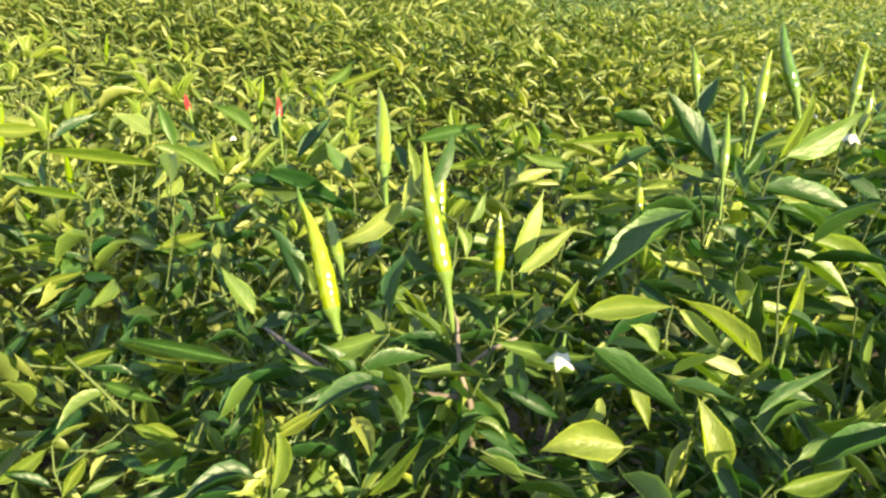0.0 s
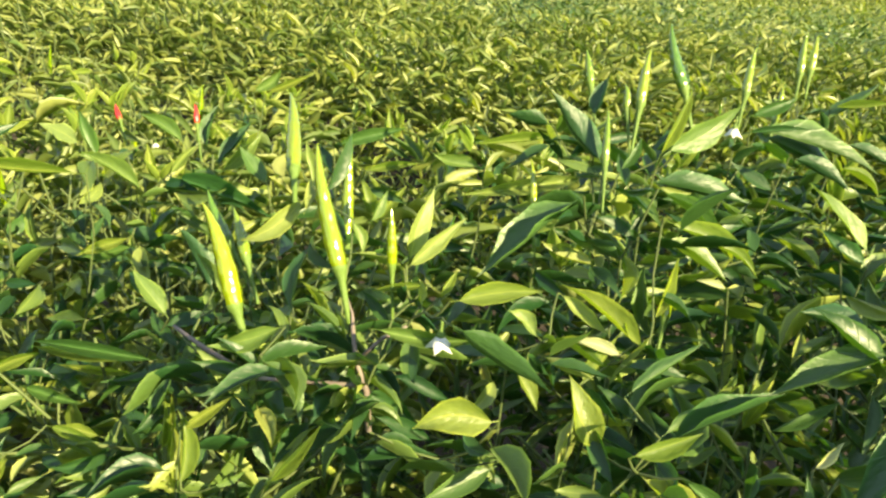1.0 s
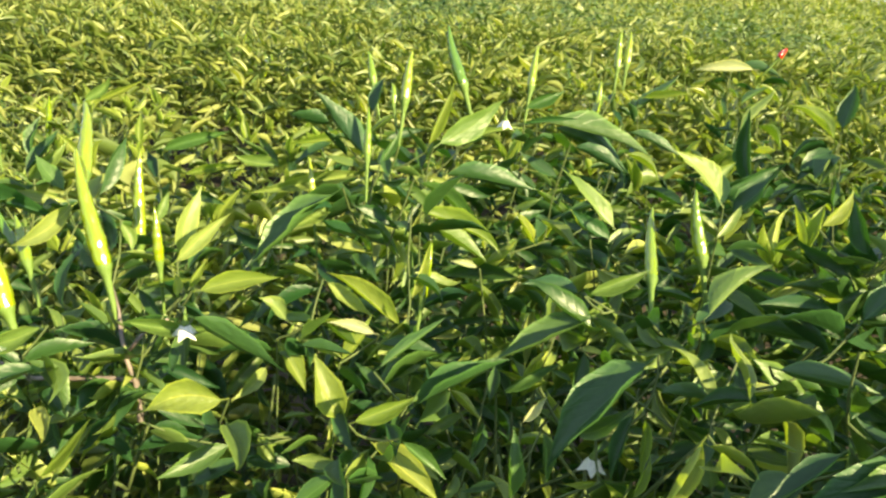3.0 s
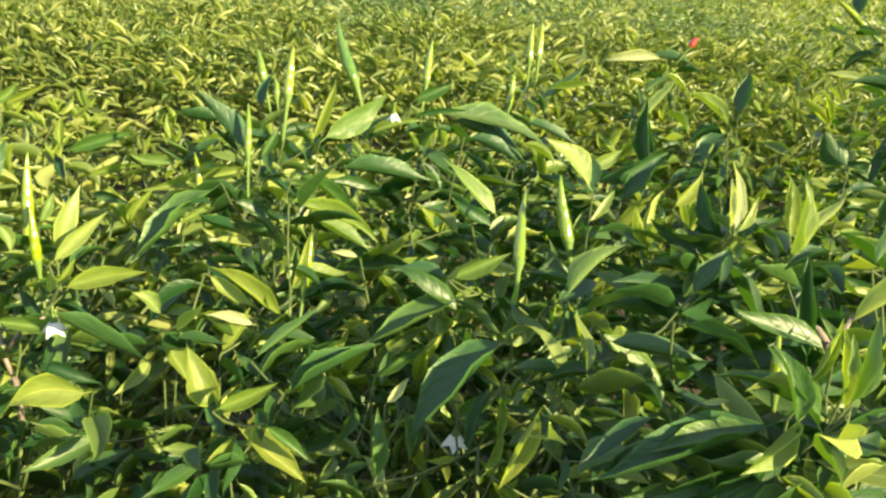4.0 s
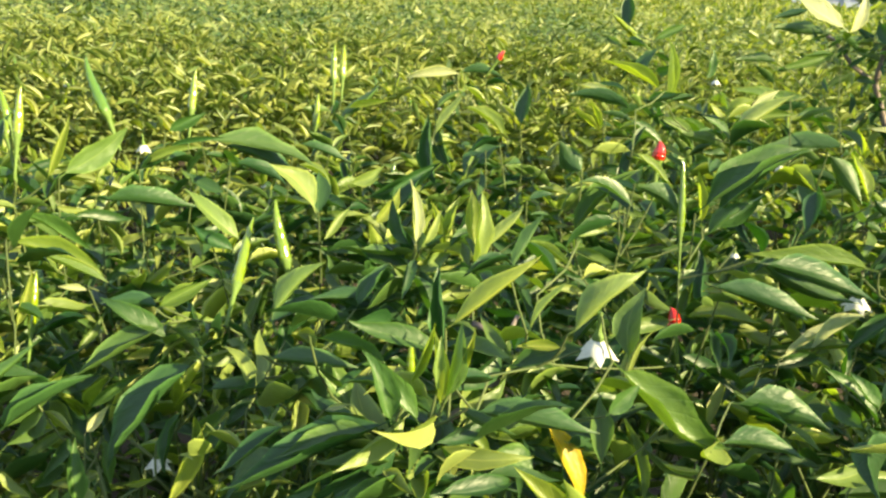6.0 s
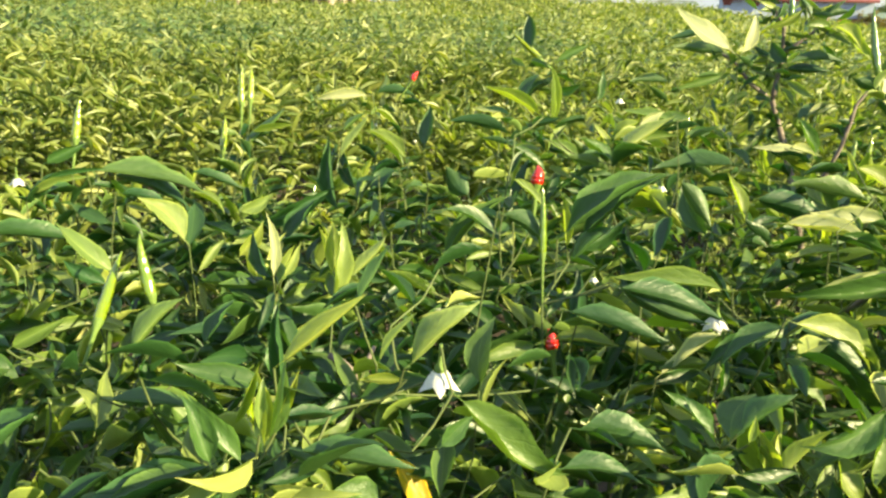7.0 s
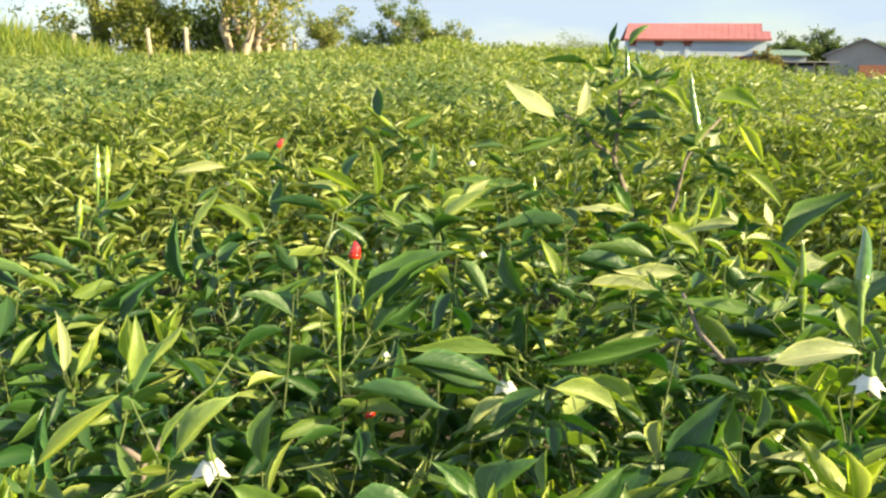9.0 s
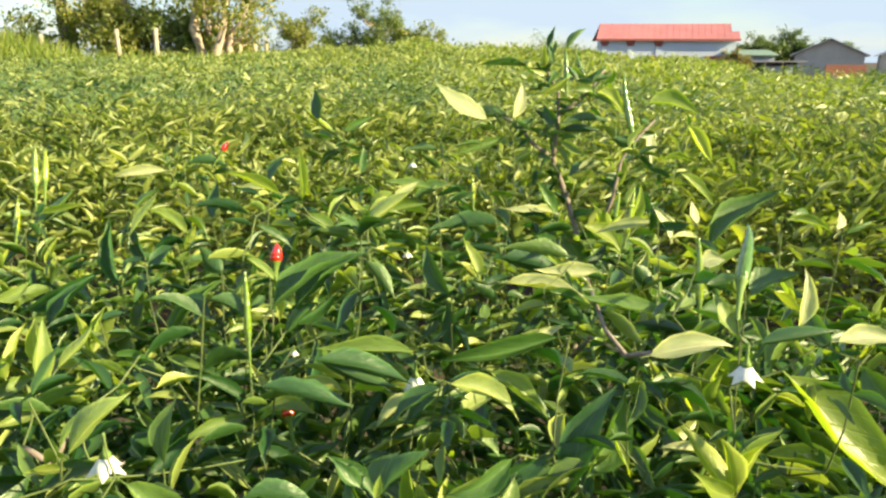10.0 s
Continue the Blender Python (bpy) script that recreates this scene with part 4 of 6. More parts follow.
twigs(plant, (0.05, 0.50, 0), [(0.010, 0.401, 0.675), (0.007, 0.410, 0.699), (-0.018, 0.407, 0.659), (-0.066, 0.419, 0.655), (0.028, 0.377, 0.647), (0.025, 0.384, 0.668), (0.018, 0.390, 0.682), (0.015, 0.396, 0.697), (0.014, 0.399, 0.706), (0.007, 0.414, 0.715), (0.025, 0.385, 0.670), (0.010, 0.387, 0.669), (-0.039, 0.401, 0.661), (-0.071, 0.418, 0.668), (-0.094, 0.434, 0.673), (0.018, 0.390, 0.682), (0.031, 0.384, 0.700), (0.044, 0.385, 0.708)], [([(0.028, 0.377, 0.647), (0.025, 0.384, 0.668), (0.018, 0.390, 0.682), (0.015, 0.396, 0.697), (0.014, 0.399, 0.706), (0.007, 0.414, 0.715)], 0.0019, 0.0006), ([(0.025, 0.385, 0.670), (0.010, 0.387, 0.669), (-0.039, 0.401, 0.661), (-0.071, 0.418, 0.668), (-0.094, 0.434, 0.673)], 0.0016, 0.0012), ([(0.018, 0.390, 0.682), (0.031, 0.384, 0.700), (0.044, 0.385, 0.708)], 0.0012, 0.0009)])

plant = thing("chili_plant", pose(0.22, 0.62, 0), "chili plant with broad leaves and upright dark green fruit", "chili plant", "chili plants of the near row")
add_leaf(plant, (0.213, 0.570, 0.753), (0.296, 0.566, 0.744), 0.021, 53, kind="shaded")
add_leaf(plant, (0.200, 0.498, 0.788), (0.249, 0.510, 0.823), 0.018, -83)
add_leaf(plant, (0.193, 0.487, 0.787), (0.211, 0.504, 0.833), 0.007, -72, kind="young")
add_leaf(plant, (0.159, 0.532, 0.802), (0.168, 0.542, 0.830), 0.013, 12, kind="shaded")
add_leaf(plant, (0.165, 0.671, 0.763), (0.089, 0.667, 0.749), 0.009, 64, kind="young")
add_leaf(plant, (0.243, 0.664, 0.761), (0.305, 0.657, 0.777), 0.009, -68)
add_leaf(plant, (0.314, 0.624, 0.788), (0.383, 0.598, 0.753), 0.020, 78, kind="shaded")
add_leaf(plant, (0.449, 0.802, 0.769), (0.506, 0.798, 0.823), 0.012, 86)
add_leaf(plant, (0.270, 0.553, 0.798), (0.320, 0.549, 0.806), 0.005, -66)
add_leaf(plant, (0.299, 0.606, 0.794), (0.398, 0.585, 0.770), 0.014, 50, kind="shaded")
add_leaf(plant, (0.322, 0.579, 0.779), (0.368, 0.566, 0.759), 0.016, 50, kind="shaded")
add_leaf(plant, (0.272, 0.551, 0.810), (0.305, 0.553, 0.826), 0.011, -86)
add_leaf(plant, (0.382, 0.621, 0.787), (0.434, 0.608, 0.769), 0.010, 48, kind="shaded")
add_chili(plant, (0.188, 0.407, 0.713), (0.193, 0.419, 0.747), 0.0056)
add_chili(plant, (0.229, 0.568, 0.822), (0.216, 0.584, 0.866), 0.0092, "dark")
add_chili(plant, (0.178, 0.494, 0.819), (0.182, 0.506, 0.852), 0.0068)
add_chili(plant, (0.160, 0.561, 0.820), (0.155, 0.570, 0.844), 0.0063)
add_chili(plant, (0.293, 0.614, 0.818), (0.299, 0.627, 0.853), 0.0070)
add_chili(plant, (0.153, 0.458, 0.788), (0.153, 0.472, 0.818), 0.0050)
add_chili(plant, (0.478, 0.891, 0.818), (0.483, 0.905, 0.858), 0.0090)
add_chili(plant, (0.171, 0.499, 0.816), (0.169, 0.505, 0.830), 0.0053)
add_chili(plant, (0.119, 0.486, 0.748), (0.115, 0.497, 0.779), 0.0048)
add_flower(plant, (0.256, 0.532, 0.806), 0.0117)
twigs(plant, (0.22, 0.62, 0), [(0.170, 0.492, 0.771), (0.198, 0.503, 0.778), (0.160, 0.470, 0.739)])

plant = thing("chili_plant", pose(0.36, 0.46, 0), "chili plant with large dark drooping leaves", "chili plant", "chili plants of the near row")
add_leaf(plant, (0.196, 0.352, 0.690), (0.214, 0.359, 0.708), 0.006, -82, kind="young")
add_leaf(plant, (0.223, 0.414, 0.732), (0.204, 0.415, 0.736), 0.005, 50, kind="pale")
add_leaf(plant, (0.322, 0.449, 0.746), (0.283, 0.471, 0.785), 0.016, 21)
add_leaf(plant, (0.301, 0.446, 0.747), (0.288, 0.454, 0.761), 0.009, 29, kind="young")
add_leaf(plant, (0.370, 0.407, 0.779), (0.340, 0.424, 0.810), 0.020, 27)
add_leaf(plant, (0.417, 0.544, 0.764), (0.449, 0.543, 0.780), 0.012, -81)
add_leaf(plant, (0.434, 0.575, 0.741), (0.512, 0.572, 0.776), 0.018, -82)
add_leaf(plant, (0.269, 0.351, 0.742), (0.235, 0.358, 0.745), 0.012, -86, kind="shaded")
add_leaf(plant, (0.266, 0.342, 0.745), (0.300, 0.341, 0.762), 0.010, -78)
add_leaf(plant, (0.273, 0.334, 0.739), (0.217, 0.335, 0.710), 0.016, 16, kind="shaded")
add_leaf(plant, (0.290, 0.295, 0.735), (0.239, 0.285, 0.678), 0.025, 5, kind="shaded")
add_leaf(plant, (0.279, 0.285, 0.712), (0.268, 0.275, 0.677), 0.008, -10, kind="shaded")
add_leaf(plant, (0.284, 0.285, 0.709), (0.283, 0.275, 0.679), 0.006, 37, kind="young")
add_leaf(plant, (0.328, 0.328, 0.739), (0.363, 0.332, 0.770), 0.013, 88)
add_leaf(plant, (0.327, 0.338, 0.738), (0.321, 0.332, 0.718), 0.007, 72, kind="young")
add_leaf(plant, (0.263, 0.277, 0.676), (0.246, 0.280, 0.673), 0.004, 67, kind="young")
add_leaf(plant, (0.456, 0.550, 0.732), (0.488, 0.551, 0.771), 0.021, -23, kind="shaded")
add_leaf(plant, (0.317, 0.442, 0.742), (0.288, 0.453, 0.762), 0.012, 41)
add_leaf(plant, (0.223, 0.338, 0.688), (0.258, 0.340, 0.707), 0.007, -79)
add_leaf(plant, (0.289, 0.291, 0.717), (0.328, 0.284, 0.711), 0.009, 79, kind="shaded")
add_leaf(plant, (0.338, 0.344, 0.730), (0.329, 0.337, 0.707), 0.012, 66)
add_leaf(plant, (0.228, 0.301, 0.693), (0.241, 0.304, 0.707), 0.006, -81, kind="pale")
add_leaf(plant, (0.237, 0.295, 0.694), (0.240, 0.286, 0.669), 0.008, 14)
add_leaf(plant, (0.222, 0.286, 0.656), (0.224, 0.298, 0.694), 0.011, -44)
add_chili(plant, (0.344, 0.372, 0.757), (0.340, 0.387, 0.795), 0.0081)
add_chili(plant, (0.312, 0.364, 0.746), (0.328, 0.415, 0.776), 0.0076)
add_flower(plant, (0.264, 0.291, 0.682), 0.0141)
twigs(plant, (0.36, 0.46, 0), [])

plant = thing("chili_plant", pose(0.46, 0.36, 0), "chili plant with broad glossy leaves, one yellowing", "chili plant", "chili plants of the near row")
add_leaf(plant, (0.395, 0.348, 0.785), (0.412, 0.352, 0.808), 0.010, -83, kind="young")
add_leaf(plant, (0.413, 0.326, 0.776), (0.404, 0.339, 0.806), 0.011, 88, kind="shaded")
add_leaf(plant, (0.410, 0.306, 0.783), (0.409, 0.320, 0.822), 0.007, -13, kind="pale")
add_leaf(plant, (0.416, 0.315, 0.781), (0.429, 0.319, 0.802), 0.006, -84)
add_leaf(plant, (0.443, 0.350, 0.766), (0.469, 0.349, 0.781), 0.008, -10, kind="shaded")
add_leaf(plant, (0.449, 0.313, 0.777), (0.449, 0.326, 0.812), 0.013, -10, kind="young")
add_leaf(plant, (0.456, 0.315, 0.776), (0.481, 0.319, 0.803), 0.008, 89)
add_leaf(plant, (0.491, 0.335, 0.775), (0.520, 0.326, 0.766), 0.007, -33)
add_leaf(plant, (0.290, 0.239, 0.727), (0.270, 0.230, 0.690), 0.010, 86, kind="young")
add_leaf(plant, (0.334, 0.297, 0.738), (0.374, 0.273, 0.692), 0.020, -20)
add_leaf(plant, (0.318, 0.250, 0.753), (0.364, 0.238, 0.747), 0.011, 88, kind="shaded")
add_leaf(plant, (0.361, 0.347, 0.727), (0.404, 0.336, 0.722), 0.012, 86, kind="shaded")
add_leaf(plant, (0.337, 0.225, 0.773), (0.373, 0.212, 0.755), 0.007, -25)
add_leaf(plant, (0.394, 0.310, 0.751), (0.350, 0.320, 0.752), 0.009, -86, kind="shaded")
add_leaf(plant, (0.366, 0.264, 0.767), (0.385, 0.268, 0.790), 0.012, -7, kind="shaded")
add_leaf(plant, (0.413, 0.329, 0.746), (0.445, 0.321, 0.740), 0.010, 82, kind="shaded")
add_leaf(plant, (0.349, 0.235, 0.735), (0.366, 0.236, 0.748), 0.005, 85)
add_leaf(plant, (0.362, 0.170, 0.755), (0.352, 0.183, 0.784), 0.011, 19)
add_leaf(plant, (0.401, 0.220, 0.752), (0.402, 0.237, 0.801), 0.008, 45, kind="shaded")
add_leaf(plant, (0.372, 0.182, 0.764), (0.385, 0.188, 0.791), 0.004, -69, kind="young")
add_leaf(plant, (0.382, 0.176, 0.763), (0.386, 0.183, 0.787), 0.006, -35)
add_leaf(plant, (0.368, 0.184, 0.750), (0.293, 0.190, 0.723), 0.019, 3, kind="shaded")
add_leaf(plant, (0.371, 0.179, 0.740), (0.316, 0.182, 0.715), 0.016, 83)
add_leaf(plant, (0.404, 0.204, 0.725), (0.418, 0.197, 0.711), 0.007, -27, kind="young")
add_leaf(plant, (0.389, 0.177, 0.763), (0.401, 0.183, 0.789), 0.004, -65, kind="young")
add_leaf(plant, (0.310, 0.271, 0.712), (0.321, 0.264, 0.697), 0.007, -24)
add_leaf(plant, (0.339, 0.198, 0.750), (0.351, 0.196, 0.752), 0.003, -69, kind="pale")
add_leaf(plant, (0.443, 0.306, 0.764), (0.453, 0.319, 0.813), 0.015, -73)
add_leaf(plant, (0.411, 0.312, 0.783), (0.412, 0.322, 0.812), 0.005, -42, kind="pale")
add_leaf(plant, (0.417, 0.327, 0.779), (0.428, 0.329, 0.798), 0.005, 69, kind="young")
add_leaf(plant, (0.414, 0.322, 0.777), (0.431, 0.319, 0.787), 0.008, -26, kind="shaded")
add_leaf(plant, (0.392, 0.196, 0.783), (0.433, 0.191, 0.816), 0.009, 86, kind="young")
add_leaf(plant, (0.384, 0.174, 0.756), (0.383, 0.185, 0.790), 0.006, -40, kind="young")
add_leaf(plant, (0.385, 0.174, 0.759), (0.395, 0.182, 0.794), 0.006, -85)
add_leaf(plant, (0.392, 0.164, 0.762), (0.441, 0.142, 0.756), 0.013, 86, kind="shaded")
add_leaf(plant, (0.477, 0.196, 0.757), (0.527, 0.164, 0.721), 0.020, -24)
add_leaf(plant, (0.453, 0.199, 0.772), (0.489, 0.195, 0.804), 0.014, 81)
add_leaf(plant, (0.505, 0.226, 0.739), (0.517, 0.234, 0.778), 0.016, -4, kind="shaded")
add_leaf(plant, (0.451, 0.238, 0.756), (0.473, 0.238, 0.784), 0.005, 72)
add_leaf(plant, (0.457, 0.207, 0.762), (0.435, 0.216, 0.761), 0.006, 51, kind="young")
add_leaf(plant, (0.441, 0.243, 0.789), (0.461, 0.245, 0.820), 0.005, 71)
add_leaf(plant, (0.472, 0.304, 0.785), (0.503, 0.287, 0.771), 0.005, -20)
add_leaf(plant, (0.529, 0.348, 0.769), (0.577, 0.344, 0.816), 0.014, -17, kind="shaded")
add_leaf(plant, (0.552, 0.312, 0.814), (0.580, 0.294, 0.793), 0.013, 81, kind="shaded")
add_leaf(plant, (0.565, 0.249, 0.771), (0.625, 0.220, 0.754), 0.015, 61, kind="shaded")
add_leaf(plant, (0.612, 0.158, 0.722), (0.586, 0.177, 0.751), 0.011, 23)
add_leaf(plant, (0.606, 0.147, 0.732), (0.622, 0.149, 0.757), 0.017, -19, kind="shaded")
add_leaf(plant, (0.594, 0.123, 0.748), (0.599, 0.126, 0.761), 0.006, -57, kind="young")
add_leaf(plant, (0.533, 0.177, 0.738), (0.577, 0.156, 0.728), 0.021, 81, kind="shaded")
add_leaf(plant, (0.519, 0.167, 0.724), (0.559, 0.149, 0.718), 0.013, 85, kind="shaded")
add_leaf(plant, (0.567, 0.174, 0.731), (0.582, 0.171, 0.742), 0.006, -87, kind="young")
add_leaf(plant, (0.486, 0.326, 0.803), (0.503, 0.322, 0.807), 0.007, -24, kind="shaded")
add_leaf(plant, (0.460, 0.170, 0.745), (0.477, 0.170, 0.759), 0.010, -82)
add_leaf(plant, (0.448, 0.207, 0.725), (0.464, 0.188, 0.684), 0.015, -13, kind="yellow")
add_leaf(plant, (0.274, 0.263, 0.675), (0.282, 0.269, 0.697), 0.007, -76, kind="young")
add_leaf(plant, (0.323, 0.216, 0.720), (0.300, 0.217, 0.705), 0.016, 7, kind="shaded")
add_leaf(plant, (0.307, 0.253, 0.687), (0.301, 0.262, 0.708), 0.012, 86, kind="shaded")
add_leaf(plant, (0.365, 0.178, 0.738), (0.317, 0.184, 0.718), 0.014, 78)
add_leaf(plant, (0.361, 0.183, 0.746), (0.316, 0.191, 0.734), 0.012, 8, kind="shaded")
add_leaf(plant, (0.336, 0.262, 0.738), (0.359, 0.246, 0.709), 0.019, 74, kind="shaded")
add_leaf(plant, (0.375, 0.173, 0.750), (0.355, 0.189, 0.781), 0.011, 15)
add_leaf(plant, (0.416, 0.206, 0.710), (0.440, 0.193, 0.693), 0.019, -27)
add_leaf(plant, (0.582, 0.254, 0.764), (0.625, 0.227, 0.749), 0.012, 80, kind="shaded")
add_leaf(plant, (0.607, 0.143, 0.740), (0.633, 0.135, 0.762), 0.013, 85)
add_leaf(plant, (0.599, 0.150, 0.738), (0.586, 0.162, 0.756), 0.012, 20)
add_chili(plant, (0.382, 0.212, 0.744), (0.384, 0.220, 0.772), 0.0047)
add_flower(plant, (0.474, 0.206, 0.768), 0.0199)
twigs(plant, (0.46, 0.36, 0), [(0.392, 0.184, 0.730), (0.397, 0.201, 0.750), (0.422, 0.215, 0.747), (0.469, 0.215, 0.755), (0.405, 0.276, 0.672), (0.424, 0.268, 0.695), (0.434, 0.261, 0.708), (0.443, 0.255, 0.721), (0.445, 0.260, 0.731), (0.446, 0.265, 0.740), (0.439, 0.265, 0.748), (0.434, 0.272, 0.749), (0.443, 0.255, 0.721), (0.446, 0.247, 0.720), (0.448, 0.231, 0.721), (0.452, 0.216, 0.717), (0.443, 0.256, 0.723), (0.464, 0.247, 0.736), (0.485, 0.233, 0.745), (0.446, 0.265, 0.740), (0.454, 0.265, 0.746), (0.458, 0.266, 0.754)], [([(0.405, 0.276, 0.672), (0.424, 0.268, 0.695), (0.434, 0.261, 0.708), (0.443, 0.255, 0.721), (0.445, 0.260, 0.731), (0.446, 0.265, 0.740), (0.439, 0.265, 0.748), (0.434, 0.272, 0.749)], 0.0026, 0.0019), ([(0.443, 0.255, 0.721), (0.446, 0.247, 0.720), (0.448, 0.231, 0.721), (0.452, 0.216, 0.717)], 0.0011, 0.0009), ([(0.443, 0.256, 0.723), (0.464, 0.247, 0.736), (0.485, 0.233, 0.745)], 0.0011, 0.0009), ([(0.446, 0.265, 0.740), (0.454, 0.265, 0.746), (0.458, 0.266, 0.754)], 0.0017, 0.0012)])

plant = thing("chili_plant", pose(0.60, 0.42, 0), "chili plant with young upright leaves and red fruit", "chili plant", "chili plants of the near row")
add_leaf(plant, (0.547, 0.556, 0.788), (0.525, 0.552, 0.766), 0.022, 5, kind="shaded")
add_leaf(plant, (0.610, 0.653, 0.780), (0.565, 0.681, 0.809), 0.016, 27)
add_leaf(plant, (0.588, 0.623, 0.781), (0.556, 0.624, 0.747), 0.023, 23, kind="shaded")
add_leaf(plant, (0.600, 0.467, 0.784), (0.583, 0.482, 0.810), 0.021, -88, kind="shaded")
add_leaf(plant, (0.533, 0.653, 0.724), (0.529, 0.682, 0.806), 0.018, 58, kind="shaded")
add_leaf(plant, (0.588, 0.297, 0.797), (0.660, 0.282, 0.839), 0.020, -19, kind="shaded")
add_leaf(plant, (0.610, 0.315, 0.780), (0.650, 0.308, 0.805), 0.010, -89)
add_leaf(plant, (0.650, 0.264, 0.841), (0.667, 0.248, 0.812), 0.012, 89, kind="shaded")
add_leaf(plant, (0.729, 0.448, 0.819), (0.780, 0.439, 0.853), 0.015, 87)
add_leaf(plant, (0.686, 0.498, 0.827), (0.714, 0.477, 0.796), 0.016, -30)
add_leaf(plant, (0.624, 0.436, 0.841), (0.574, 0.459, 0.850), 0.013, -61, kind="shaded")
add_leaf(plant, (0.602, 0.255, 0.779), (0.667, 0.222, 0.759), 0.018, 82, kind="shaded")
add_leaf(plant, (0.694, 0.316, 0.673), (0.742, 0.310, 0.711), 0.011, 81, kind="pale")
add_leaf(plant, (0.666, 0.180, 0.779), (0.707, 0.155, 0.752), 0.017, -31)
add_leaf(plant, (0.653, 0.444, 0.854), (0.607, 0.466, 0.877), 0.010, 41, kind="young")
add_leaf(plant, (0.648, 0.476, 0.861), (0.667, 0.479, 0.886), 0.013, -14, kind="shaded")
add_leaf(plant, (0.678, 0.473, 0.839), (0.682, 0.491, 0.893), 0.007, -26)
add_leaf(plant, (0.603, 0.308, 0.784), (0.604, 0.321, 0.821), 0.007, -13, kind="young")
add_leaf(plant, (0.675, 0.563, 0.842), (0.645, 0.579, 0.845), 0.008, 44, kind="pale")
add_leaf(plant, (0.724, 0.442, 0.811), (0.703, 0.458, 0.833), 0.012, 26)
add_leaf(plant, (0.602, 0.399, 0.817), (0.628, 0.379, 0.792), 0.009, -20)
add_leaf(plant, (0.610, 0.311, 0.788), (0.669, 0.293, 0.836), 0.018, -25, kind="shaded")
add_leaf(plant, (0.604, 0.307, 0.777), (0.632, 0.299, 0.803), 0.011, 83)
add_leaf(plant, (0.607, 0.262, 0.778), (0.660, 0.229, 0.757), 0.016, 89, kind="shaded")
add_leaf(plant, (0.681, 0.239, 0.746), (0.649, 0.248, 0.718), 0.012, -81, kind="pale")
add_chili(plant, (0.576, 0.293, 0.788), (0.579, 0.304, 0.831), 0.0051)
add_chili(plant, (0.632, 0.410, 0.806), (0.634, 0.413, 0.821), 0.0109, "red")
add_chili(plant, (0.615, 0.339, 0.698), (0.614, 0.344, 0.713), 0.0102, "red")
add_flower(plant, (0.601, 0.271, 0.780), 0.0062)
twigs(plant, (0.60, 0.42, 0), [(0.441, 0.231, 0.747), (0.465, 0.259, 0.768), (0.505, 0.290, 0.787)])

plant = thing("chili_plant", pose(0.74, 0.86, 0), "chili plant with narrow leaves and slim fruit", "chili plant", "chili plants of the near row")
add_leaf(plant, (0.575, 0.735, 0.730), (0.563, 0.757, 0.783), 0.019, 80, kind="shaded")
add_leaf(plant, (0.628, 0.853, 0.827), (0.556, 0.879, 0.819), 0.016, 59, kind="pale")
add_leaf(plant, (0.643, 0.699, 0.783), (0.654, 0.711, 0.833), 0.021, 14, kind="shaded")
add_leaf(plant, (0.671, 1.003, 0.815), (0.733, 0.976, 0.809), 0.019, 49, kind="shaded")
add_leaf(plant, (0.462, 0.800, 0.792), (0.515, 0.782, 0.803), 0.009, -58, kind="young")
add_leaf(plant, (0.796, 0.745, 0.891), (0.796, 0.760, 0.936), 0.019, 51, kind="shaded")
add_leaf(plant, (0.820, 0.731, 0.879), (0.863, 0.720, 0.900), 0.011, -80)
add_leaf(plant, (0.554, 0.742, 0.766), (0.591, 0.749, 0.819), 0.009, 73)
add_leaf(plant, (0.565, 0.771, 0.794), (0.595, 0.764, 0.819), 0.009, 84)
add_chili(plant, (0.467, 0.891, 0.814), (0.472, 0.906, 0.860), 0.0088)
add_chili(plant, (0.439, 0.866, 0.762), (0.445, 0.877, 0.801), 0.0086)
add_chili(plant, (0.816, 0.759, 0.881), (0.787, 0.777, 0.909), 0.0083)
add_chili(plant, (0.726, 0.983, 0.835), (0.735, 0.982, 0.848), 0.0091, "red")
add_flower(plant, (0.935, 0.753, 0.833), 0.0128)
add_flower(plant, (0.764, 0.426, 0.796), 0.0096)
twigs(plant, (0.74, 0.86, 0), [])

plant = thing("chili_plant", pose(0.84, 0.36, 0), "chili plant with long pale leaves on a woody branch", "chili plant", "chili plants of the near row")
add_leaf(plant, (0.880, 0.620, 0.627), (0.995, 0.577, 0.637), 0.020, -57)
add_leaf(plant, (0.725, 0.242, 0.735), (0.699, 0.245, 0.715), 0.012, 11, kind="shaded")
add_leaf(plant, (0.731, 0.234, 0.765), (0.790, 0.217, 0.784), 0.013, -74, kind="pale")
add_leaf(plant, (0.686, 0.124, 0.750), (0.641, 0.136, 0.731), 0.015, 74)
add_leaf(plant, (0.691, 0.154, 0.707), (0.702, 0.140, 0.681), 0.019, -28, kind="young")
add_leaf(plant, (0.926, 0.327, 0.776), (0.860, 0.355, 0.783), 0.018, 42, kind="pale")
add_leaf(plant, (0.874, 0.340, 0.774), (0.903, 0.322, 0.755), 0.012, -39)
add_leaf(plant, (0.867, 0.302, 0.805), (0.805, 0.330, 0.813), 0.020, -51, kind="shaded")
add_leaf(plant, (0.940, 0.558, 0.900), (0.885, 0.595, 0.947), 0.028, 44, kind="pale")
add_leaf(plant, (0.935, 0.383, 0.815), (0.970, 0.359, 0.783), 0.021, -44, kind="young")
add_leaf(plant, (0.767, 0.545, 0.851), (0.776, 0.552, 0.883), 0.011, -69)
add_leaf(plant, (0.921, 0.450, 0.818), (0.953, 0.435, 0.811), 0.011, -38, kind="pale")
